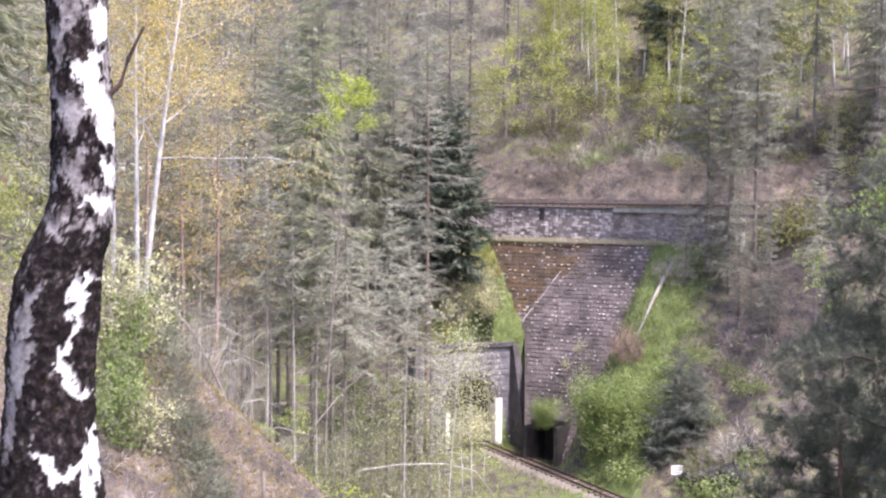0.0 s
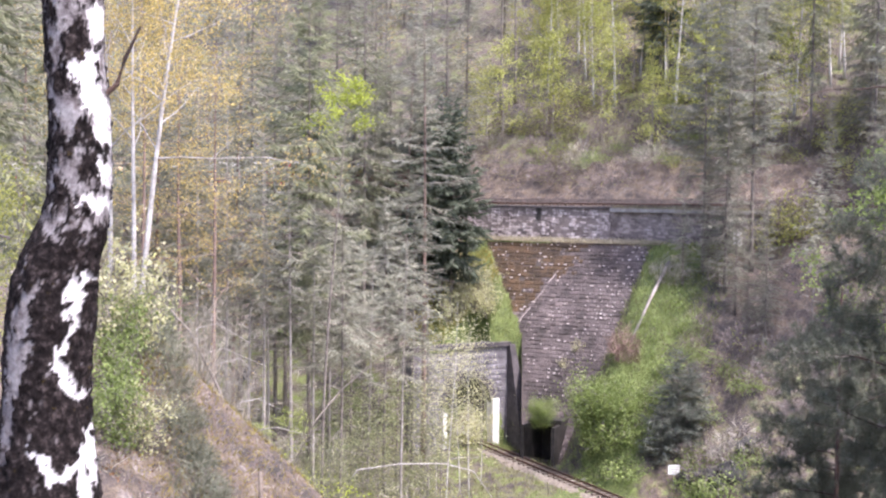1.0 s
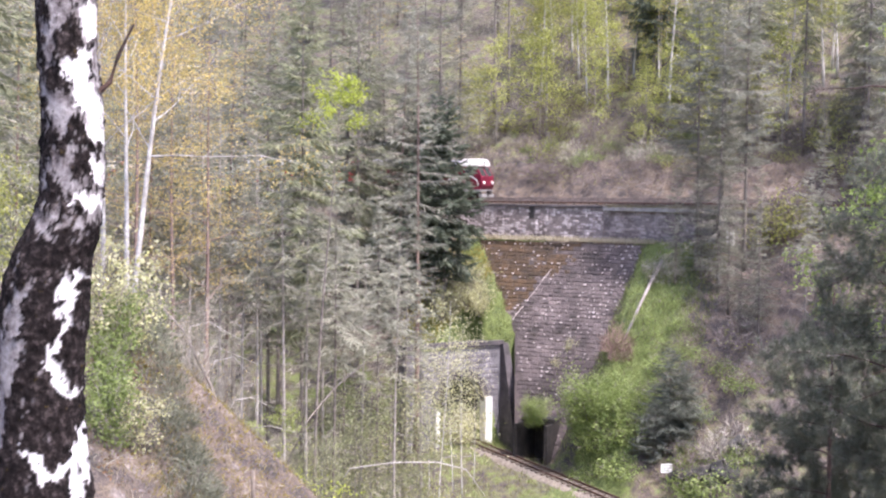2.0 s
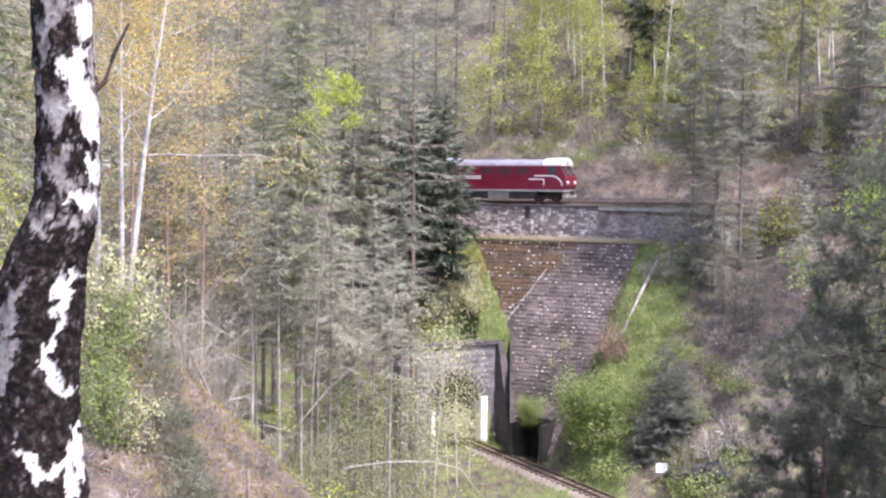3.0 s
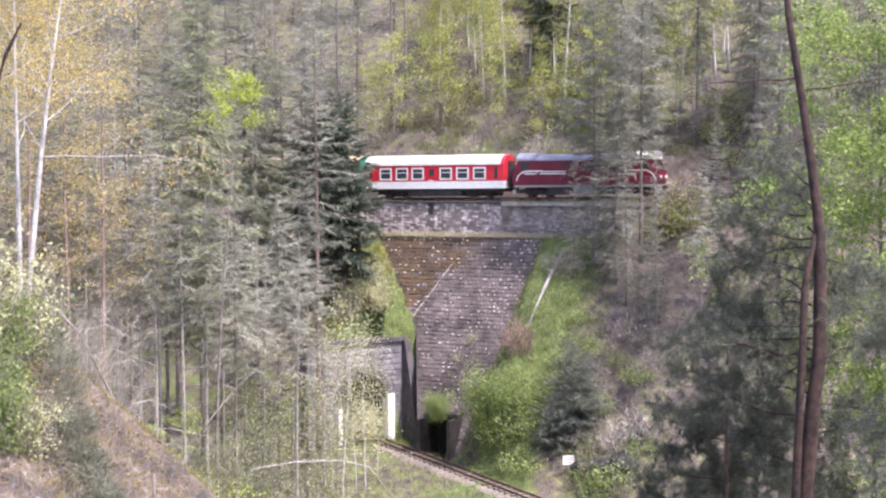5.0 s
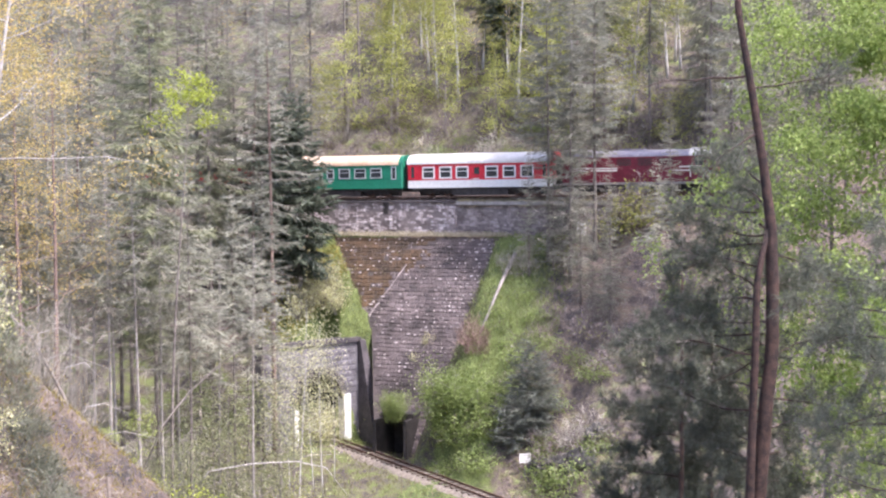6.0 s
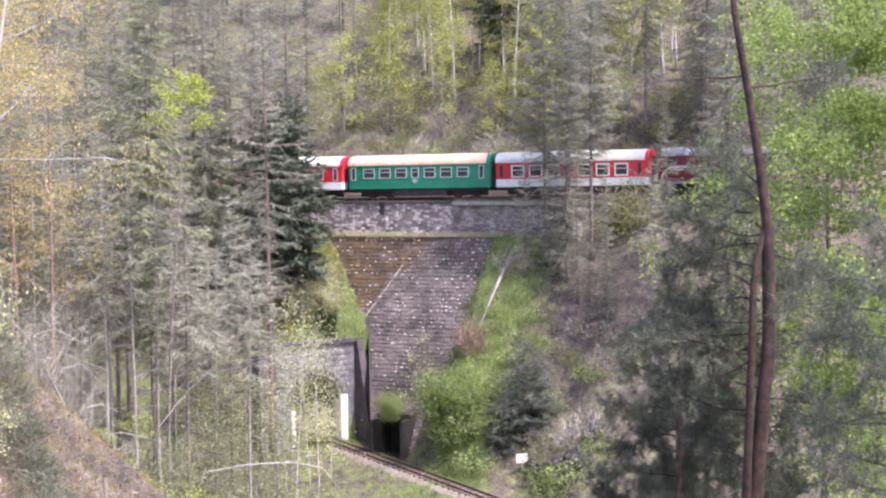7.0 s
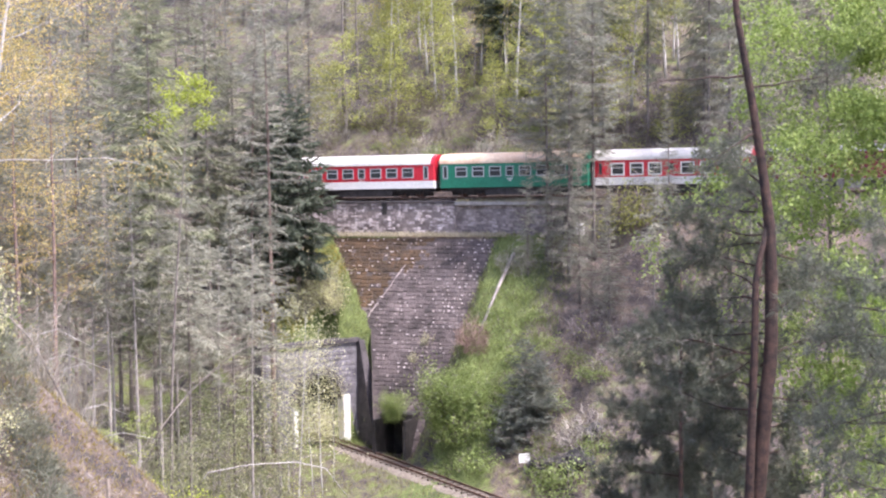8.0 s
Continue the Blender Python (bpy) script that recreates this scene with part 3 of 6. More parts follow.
def parapet():
    """The upright upper wall that carries the line, paler in its middle stretch."""
    rng = random.Random(8)
    wall = tagged(new("parapet_wall"), "upright stone wall under the upper line, pale with lime streaks", "retaining wall", kind="structure")
    wall.matrix_world = UP_FRAME
    g = Geo()
    y = -1.75
    g.box(-16, y, FACE_TOP - 0.6, 3.4, y + 0.5, rail_z(0) - 0.42)
    g.box(3.4, y + 0.15, FACE_TOP - 0.6, 12.5, y + 0.6, rail_z(0) - 0.52)
    g.box(13.3, y + 0.15, FACE_TOP - 0.6, 17, y + 0.6, rail_z(0) - 0.52)
    g.box(12.5, y + 0.15, FACE_TOP + 1.8, 13.3, y + 0.6, rail_z(0) - 0.52)
    part("core", g, PARAPET_MORTAR, wall)
    # The coping's dark colour paints the shadow line along the rails.
    g = Geo()
    g.box(-16, y - 0.12, rail_z(0) - 0.42, 3.4, y + 0.75, rail_z(0) - 0.27)
    part("coping", g, MORTAR_AND_SHADE, wall, "dark coping")
    g = Geo()
    g.box(3.42, y - 0.18, rail_z(0) - 0.62, 17, y + 0.7, rail_z(0) - 0.3)
    part("coping", g, CONCRETE, wall, "pale concrete coping")
    n = 0
    rest = {3: [], 4: []}
    for i in range(13):
        z = rail_z(0) - 0.45 - (i + 0.5) * COURSE * 0.68
        s = -9.5 + rng.random() * 0.4
        while s < 16:
            w = rng.choice(WIDTHS)
            k = WIDTHS.index(w)
            s += PITCH * w * 0.38
            drain = -2.95 < s < -2.35 and i < 4
            if not drain and not (12.3 < s < 13.5 and i > 2):
                m = Matrix.Translation((s, (y if s < 3.4 else y + 0.15) + 0.03 + rng.gauss(0, 0.02), z + rng.gauss(0, 0.02))) @ Matrix.Rotation(rng.gauss(0, 0.05), 4, "Y") @ Matrix.Diagonal((0.76, rng.uniform(0.35, 0.8), rng.uniform(0.58, 0.72), 1))
                kind = 3 if s < 3.3 else 4
                if s < 3.4 and n < 300:
                    ob = part("stone", BLOCKS[kind][k], None, wall)
                    ob.matrix_basis = m
                    n += 1
                else:
                    rest[kind].append((BLOCKS[kind][k], m))
            s += PITCH * w * 0.38
    joined(rest[4], "stone_courses", PARAPET_STONE, wall)
    joined(rest[3], "streaked_courses", LIME_STONE, wall)
    # Dark box, slightly proud, paints the shade inside the drain slot.
    g = Geo()
    g.box(-2.9, y - 0.03, rail_z(0) - 1.35, -2.45, y + 0.3, rail_z(0) - 0.43)
    part("drain", g, SHADE_DARK, wall, "dark box painting the shaded drain slot")
    # doorway of the refuge in the wall, its shade painted as dark colour
    g = Geo()
    g.box(12.25, y - 0.5, FACE_TOP - 0.4, 12.5, y + 0.2, FACE_TOP + 1.8)
    g.box(12.25, y - 0.5, FACE_TOP + 1.8, 13.9, y + 0.2, FACE_TOP + 2.1)
    g.box(12.3, y + 1.3, FACE_TOP - 0.4, 13.5, y + 1.5, FACE_TOP + 2.0)
    g.box(12.3, y + 0.2, FACE_TOP - 0.4, 12.5, y + 1.3, FACE_TOP + 2.0)
    g.box(13.3, y + 0.2, FACE_TOP - 0.4, 13.5, y + 1.3, FACE_TOP + 2.0)
    g.box(12.5, y + 0.2, FACE_TOP + 1.8, 13.3, y + 1.3, FACE_TOP + 2.0)
    part("refuge_frame", g, MORTAR_AND_SHADE, wall, "refuge doorway in shade-dark colour")
    g = Geo()
    g.box(13.3, y - 0.55, FACE_TOP - 0.4, 13.85, y + 0.2, FACE_TOP + 1.3)
    part("refuge_pier", g, WHITEWASH, wall, "broken white pier")


def tunnel_mouth():
    """Stone portal with an arch, a buttress at its side and a dark bore behind."""
    d = MOUTH_D
    m = Matrix(((-d.y, -d.x, 0, MOUTH.x), (d.x, -d.y, 0, MOUTH.y), (0, 0, 1, 0), (0, 0, 0, 1)))  # x across, y into the hill
    portal = tagged(new("tunnel_portal"), "stone tunnel portal with round arch and dark bore", "tunnel portal", kind="structure")
    portal.matrix_world = m
    R, spring, top, wide, mid = 2.1, 3.5, 7.75, 3.4, -0.36
    arc = [(mid + R * math.cos(math.pi * i / 16), spring + R * math.sin(math.pi * i / 16)) for i in range(17)]
    g = Geo()
    g.profile([(-wide - 2, -0.8), (mid - R, -0.8), (mid - R, spring), *arc[::-1][1:-1], (mid + R, spring), (mid + R, -0.8), (wide, -0.8), (wide - 0.15, top), (-wide - 2, top - 0.4)], 0.0, 0.8)
    part("front_wall", g, PORTAL_STONE, portal, "grey dressed stone front")
    g = Geo()
    g.box(-wide - 2.1, -0.2, top, wide + 0.1, 1.0, top + 0.3)
    part("coping", g, MORTAR_AND_SHADE, portal, "dark coping stones")
    g = Geo()
    for i in range(16):
        a, b = math.pi * (i + 0.06) / 16, math.pi * (i + 0.94) / 16
        o = [(mid + r * math.cos(w), spring + r * math.sin(w)) for r, w in ((R - 0.02, a), (R - 0.02, b), (R + 0.5, b), (R + 0.5, a))]
        g.profile(o[::-1], -0.1, 0.3)
    part("arch_ring", g, MORTAR_AND_SHADE, portal, "dark voussoirs")
    g = Geo()
    pts = [(mid - R, -0.8), (mid - R, spring), *arc[::-1][1:-1], (mid + R, spring), (mid + R, -0.8)]
    n = len(pts)
    g.add([(x, 0.8, z) for x, z in pts] + [(x, 2.3, z) for x, z in pts], [(i, i + n, i + n + 1, i + 1) for i in range(n - 1)] + [tuple(range(2 * n - 1, n - 1, -1))])
    # The bore's darkness is put into the lining's colour.
    part("bore", g, SHADE_DARK, portal, "tunnel lining in shade-dark colour")
    # Added dark sheet closes the bore and stands in for its unlit depth.
    g = Geo()
    g.box(mid - R - 0.2, 2.2, -0.8, mid + R + 0.2, 2.4, spring + R + 0.2)
    part("bulkhead", g, SHADE_DARK, portal, "dark sheet standing in for the bore's depth")
    for a, b, h in ((mid + R - 0.02, mid + R + 0.6, 3.85), (mid - R - 0.32, mid - R + 0.02, 3.1)):
        g = Geo()
        g.box(a, -0.35, -0.4, b, 0.4, h)
        part("jamb", g, WHITEWASH, portal, "whitewashed jamb")
    rng = random.Random(12)
    for i in range(17):
        z = 0.1 + 0.42 * (i + 0.5)
        x = -wide - 1.9 + rng.random() * 0.5
        while x < wide - 0.35:
            w = rng.choice(WIDTHS)
            x += PITCH * w * 0.75
            inside = math.hypot(x - mid, z - spring) < R + 0.75 if z > spring else abs(x - mid) < R + 0.3
            if not inside and not (z < 4.1 and abs(x - mid) < R + 1.0) and x < wide - 0.45:
                ob = part("stone", BLOCKS[5][WIDTHS.index(w)], None, portal)
                ob.matrix_basis = Matrix.Translation((x, 0.02, z)) @ Matrix.Diagonal((1.4, 1.0, 1.12, 1))
            x += PITCH * w * 0.75
    # buttress that leans against the corner; its shaded side is painted dark all over
    g = Geo()
    g.add([(wide - 0.1, -2.2, -0.8), (wide + 1.1, -2.2, -0.8), (wide + 1.1, 1.5, -0.8), (wide - 0.1, 1.5, -0.8),
           (wide - 0.1, -0.3, top + 0.1), (wide + 0.4, -0.3, top + 0.1), (wide + 0.4, 1.5, top + 0.1), (wide - 0.1, 1.5, top + 0.1)],
          [(0, 3, 2, 1), (4, 5, 6, 7), (0, 1, 5, 4), (1, 2, 6, 5), (2, 3, 7, 6), (3, 0, 4, 7)])
    part("buttress", g, MORTAR_AND_SHADE, portal, "buttress in shade-dark colour")


stone_face()
parapet()
tunnel_mouth()


# ---- the two lines ----
def railway(name, origin, direction, zed, start, end, label, slope=0.0, bed=BALLAST, ys=((-1.7, -0.55), (-0.95, -0.22), (-0.3, -0.22), (0.3, -0.22), (0.95, -0.22), (1.7, -0.55))):
    d = Vector((direction.x, direction.y, slope)).normalized()
    base = new(name)
    tagged(base, label, "railway track", kind="structure")
    base.matrix_world = Matrix.Translation((origin.x, origin.y, zed)) @ Vector((1, 0, 0)).rotation_difference(d).to_matrix().to_4x4()
    for y in (-0.40, 0.40):
        g = Geo()
        g.add([(x, y + a, b) for x in (start, end) for a, b in ((-0.05, -0.13), (0.05, -0.13), (0.012, -0.1), (0.012, -0.035), (0.032, -0.03), (0.032, 0), (-0.032, 0), (-0.032, -0.03), (-0.012, -0.035), (-0.012, -0.1))],
              [(i, (i + 1) % 10, (i + 1) % 10 + 10, i + 10) for i in range(10)])
        part("rail", g, RAIL, base)
    g = Geo()
    g.box(-0.1, -0.75, -0.24, 0.1, 0.75, -0.11)
    me = g.mesh("sleeper")
    me.materials.append(SLEEPER)
    k = int((end - start) / 0.65)
    for i in range(k):
        ob = part("sleeper", me, None, base)
        ob.matrix_basis = pose(start + (i + 0.5) * 0.65, random.gauss(0, 0.03), random.gauss(0, 0.01), 0, 0, random.gauss(0, 1.5))
    g = Geo()
    n = int((end - start) / 1.0)
    k = len(ys)
    v = [(start + i * 1.0, y + random.gauss(0, 0.05), z + random.gauss(0, 0.025)) for i in range(n + 1) for y, z in ys]
    g.add(v, [(i * k + j, (i + 1) * k + j, (i + 1) * k + j + 1, i * k + j + 1) for i in range(n) for j in range(k - 1)])
    part("ballast_bed", g, bed, base, smooth=True)


def cutting_bank():
    """The rough foot of the hill that was cut back for the upper line."""
    S, N = [-24 + 0.35 * i for i in range(190)], [-2.75 - 0.27 * j for j in range(15)]
    v = []
    for s in S:
        for j, n in enumerate(N):
            p = up_point(s, n, 0)
            edge = min(1.0, j / 3, (14 - j) / 3)
            rise = 0.7 * noise.fractal((s * 0.5, n * 0.7, 3.0), 0.8, 2.0, 5) + 0.16 * noise.noise((s * 2.1, n * 2.1, 8.0))
            v.append((p.x, p.y, max(ground_z(p.x, p.y), rail_z(s) - 0.36) + edge * (0.16 + max(-0.1, rise)) - (0.12 if j in (0, 14) else 0)))
    k = len(N)
    f = [(i * k + j, (i + 1) * k + j, (i + 1) * k + j + 1, i * k + j + 1) for i in range(len(S) - 1) for j in range(k - 1)]
    me = bpy.data.meshes.new("cutting_bank")
    me.from_pydata(v, [], f)
    me.materials.append(GROUND_MAT)
    tagged(new("cutting_bank", me), "rough earth bank with grey-brown litter behind the line", "bank", kind="structure")


cutting_bank()
# The raised dark back shoulder stands in for shade seen under the train.
railway("upper_track", A, ALONG, RAIL_Z, -70, 45, "narrow gauge track on a ledge above the wall", 0.008,
        ys=((-1.7, -0.55), (-0.95, -0.22), (-0.3, -0.22), (0.3, -0.22), (0.95, -0.22), (1.7, -0.42), (2.5, -0.25), (2.85, 0.3)))
railway("lower_track", LOW_A, LOW_D, 0.7, -8, 45, "rusty narrow gauge track coming out of the tunnel", -0.04, bed=BALLAST_PALE)

# ---- the train ----
RED = surface("red_coach_paint", (0.56, 0.022, 0.040), (0.68, 0.036, 0.060), 0.8, 0.35, bump=0.05)
LOCO_RED = surface("wine_red_locomotive_paint", (0.135, 0.010, 0.027), (0.20, 0.015, 0.041), 0.8, 0.4, bump=0.05)
COACH_WHITE = surface("off_white_coach_paint", (0.82, 0.80, 0.79), (0.9, 0.88, 0.87), 0.8, 0.4, bump=0.05)
GREEN = surface("green_coach_paint", (0.016, 0.19, 0.115), (0.028, 0.25, 0.155), 0.8, 0.35, bump=0.05)
ROOF_WHITE = surface("pale_grey_roof_paint", (0.60, 0.58, 0.56), (0.76, 0.74, 0.72), 1.2, 0.5, bump=0.05)
ROOF_CREAM = surface("rust_tinged_cream_roof", (0.62, 0.42, 0.28), (0.74, 0.60, 0.46), 0.9, 0.55, bump=0.05)
ROOF_GREY = surface("blue_grey_metal_roof", (0.24, 0.23, 0.29), (0.40, 0.39, 0.46), 1.5, 0.4, 0.2, bump=0.05)
FRAME_GREY = surface("grey_window_frame", (0.42, 0.45, 0.47), (0.58, 0.60, 0.62), 3.0, 0.4)
UNDER = surface("oily_underframe", (0.025, 0.022, 0.022), (0.07, 0.06, 0.06), 4.0, 0.7)
BOX_GREY = surface("dusty_grey_box", (0.22, 0.21, 0.21), (0.36, 0.35, 0.34), 3.0, 0.6)
GLASS, _nt, _b = nodes_of("dark_window_glass")
_b.inputs["Base Color"].default_value, _b.inputs["Roughness"].default_value = (0.05, 0.055, 0.06, 1), 0.08
LAMP_GLASS, _nt, _b = nodes_of("headlight_glass")
_b.inputs["Base Color"].default_value, _b.inputs["Roughness"].default_value = (0.8, 0.8, 0.78, 1), 0.15


def rounded_section(half, z0, z1, crown, k=7):
    """The roof's outline: sides up to z1 and a round crown above."""
    return [(half, z0), (half, z1)] + [(half * math.cos(math.pi * i / (2 * k)) if i <= k else 0, z1 + crown * math.sin(math.pi * i / (2 * k))) for i in range(1, k)] \
        + [(0, z1 + crown)] + [(-half * math.cos(math.pi * (k - i) / (2 * k)), z1 + crown * math.sin(math.pi * (k - i) / (2 * k))) for i in range(1, k)] + [(-half, z1), (-half, z0)]


def along_x(g):
    """Turns a shape drawn out along y to lie along x."""
    g.v = [(y, -x, z) for x, y, z in g.v]
    return g


def bogie(parent, x, n=2):
    b = Geo()
    for y in (-0.62, 0.62):
        b.box(-1.15, y - 0.05, 0.28, 1.15, y + 0.05, 0.5)
        for u in (-0.75, 0.75):
            b.box(u - 0.13, y - 0.1, 0.2, u + 0.13, y + 0.1, 0.46)
        b.box(-0.22, y - 0.09, 0.18, 0.22, y + 0.09, 0.42)
    b.box(-0.25, -0.6, 0.35, 0.25, 0.6, 0.55)
    b.box(-1.2, -0.5, 0.5, 1.2, 0.5, 0.76)
    ob = part("bogie", b, UNDER, parent)
    ob.matrix_basis = Matrix.Translation((x, 0, 0))
    wheels = []
    for u in (-0.75, 0.75):
        w = Geo()
        for y in (-0.46, 0.36):
            ring = [(0.36 * math.cos(a), 0.36 * math.sin(a)) for a in [2 * math.pi * i / 20 for i in range(20)]]
            w.profile(ring, y, y + 0.1)
        w.tube([(0, -0.55, 0), (0, 0.55, 0)], [0.06, 0.06], 8)
        for a in range(5):   # spokes show the turn
            q = 2 * math.pi * a / 5
            w.tube([(0.05 * math.cos(q), -0.47, 0.05 * math.sin(q)), (0.32 * math.cos(q), -0.47, 0.32 * math.sin(q))], [0.03, 0.03], 4)
        wo = part("wheelset", w, RAIL, ob)
        wo.matrix_basis = Matrix.Translation((u, 0, 0.36))
        wheels.append((wo, u))
    return wheels


def window(parent, x, w, z0, z1, side, frame_mat, half=1.25, bar=True, t=0.07):
    """A framed window, proud of the side wall, with a transom bar."""
    g = Geo()
    y0, y1 = side * (half + 0.003), side * (half + 0.03)
    for a, b, c, d in ((x - w / 2 - t, x + w / 2 + t, z0 - t, z0), (x - w / 2 - t, x + w / 2 + t, z1, z1 + t), (x - w / 2 - t, x - w / 2, z0, z1), (x + w / 2, x + w / 2 + t, z0, z1)):
        g.box(a, min(y0, y1), c, b, max(y0, y1), d)
    if bar:
        zm = z0 + (z1 - z0) * 0.62
        g.box(x - w / 2, min(y0, y1), zm - 0.025, x + w / 2, max(y0, y1), zm + 0.025)
    f = part("window", g, frame_mat, parent)
    g = Geo()
    g.box(x - w / 2, min(y0, side * (half + 0.012)), z0, x + w / 2, max(y0, side * (half + 0.012)), z1)
    part("pane", g, GLASS, f)


def coach(name, label, side_mat, low_mat, roof_mat, frame_mat, wide_windows=False, length=12.2):
    c = tagged(new(name), label, "railway coach")
    L, half = length, 1.25
    g = along_x_body(L, half, 0.72, 1.32 if low_mat else 2.6)
    part("lower_body", g, low_mat or side_mat, c)
    if low_mat:
        part("upper_body", along_x_body(L, half, 1.322, 2.62), side_mat, c)
    roof = Geo()
    roof.profile(rounded_section(half + 0.06, 2.6, 2.66, 0.78), -L / 2 + 0.35, L / 2 - 0.35)
    part("roof", along_x(roof), roof_mat, c, smooth=False)
    for e in (-1, 1):   # round roof ends in the body's colour
        g = Geo()
        g.profile(rounded_section(half + 0.01, 2.6, 2.64, 0.76), min(e * (L / 2 - 0.349), e * L / 2), max(e * (L / 2 - 0.349), e * L / 2))
        part("roof_end", along_x(g), side_mat if e > 0 else roof_mat, c)
        g = Geo()
        g.box(min(e * L / 2, e * (L / 2 + 0.22)), -0.5, 0.85, max(e * L / 2, e * (L / 2 + 0.22)), 0.5, 2.9)
        part("gangway", g, UNDER, c)
        g = Geo()
        g.box(min(e * L / 2, e * (L / 2 + 0.35)), -0.15, 0.55, max(e * L / 2, e * (L / 2 + 0.35)), 0.15, 0.8)
        part("coupler", g, UNDER, c)
    for side in (-1, 1):
        if wide_windows:
            for x in (-4.25, -2.8, -1.4, 1.05, 2.5, 3.95):
                window(c, x, 0.85, 1.55, 2.3, side, frame_mat, t=0.11)
            window(c, -0.18, 0.45, 1.75, 2.3, side, side_mat, bar=False)
        else:
            for x in (-4.25, -2.85, -1.45, 1.0, 2.4, 3.8):
                window(c, x, 0.85, 1.62, 2.3, side, frame_mat)
            window(c, -0.25, 0.5, 1.62, 2.3, side, frame_mat)
        for x in (-5.6, 5.35):
            window(c, x, 0.28, 1.5, 2.4, side, side_mat if wide_windows else frame_mat, bar=False)
    for side in (-1, 1):   # unreadable running number
        g = Geo()
        y0, y1 = sorted((side * (half + 0.002), side * (half + 0.01)))
        g.box(-0.5, y0, 1.36, 0.0, y1, 1.43)
        g.box(-0.35, y0, 1.2, -0.15, y1, 1.3)
        part("number_bars", g, COACH_WHITE, c)
    g = Geo()
    g.box(-L / 2 + 0.15, -1.05, 0.5, L / 2 - 0.15, 1.05, 0.719)
    # Long low dark boxes added to stand in for shade under the body.
    g.box(-L / 2 + 0.7, -0.3, 0.1, L / 2 - 0.7, 0.3, 0.52)
    g.box(-L / 2 + 3.75, -1.1, 0.13, L / 2 - 3.75, -0.65, 0.6)
    g.box(-L / 2 + 3.75, 0.6, 0.13, L / 2 - 3.75, 1.05, 0.6)
    g.box(-1.6, -0.95, 0.3, -0.4, -0.5, 0.6)
    g.box(0.6, -0.95, 0.34, 1.3, 0.95, 0.6)
    g.box(-L / 2 + 3.9, -0.9, 0.32, -2.0, 0.9, 0.58)
    g.box(1.7, -0.9, 0.28, L / 2 - 3.9, 0.9, 0.58)
    part("underframe", g, UNDER, c)
    for e in (-1, 1):
        for y in (-1.05, 0.9):
            g = Geo()
            g.box(e * (L / 2 - 0.55) - 0.35, y, 0.42, e * (L / 2 - 0.55) + 0.35, y + 0.18, 0.72)
            part("step", g, UNDER, c)
    return c, bogie(c, -L / 2 + 2.4) + bogie(c, L / 2 - 2.4), L


def along_x_body(L, half, z0, z1):
    g = Geo()
    b = 0.12
    o = [(-L / 2 + b, -half), (L / 2 - b, -half), (L / 2, -half + b), (L / 2, half - b), (L / 2 - b, half), (-L / 2 + b, half), (-L / 2, half - b), (-L / 2, -half + b)]
    g.add([(x, y, z0) for x, y in o] + [(x, y, z1) for x, y in o],
          [tuple(range(7, -1, -1)), tuple(range(8, 16))] + [(i, (i + 1) % 8, (i + 1) % 8 + 8, i + 8) for i in range(8)])
    return g


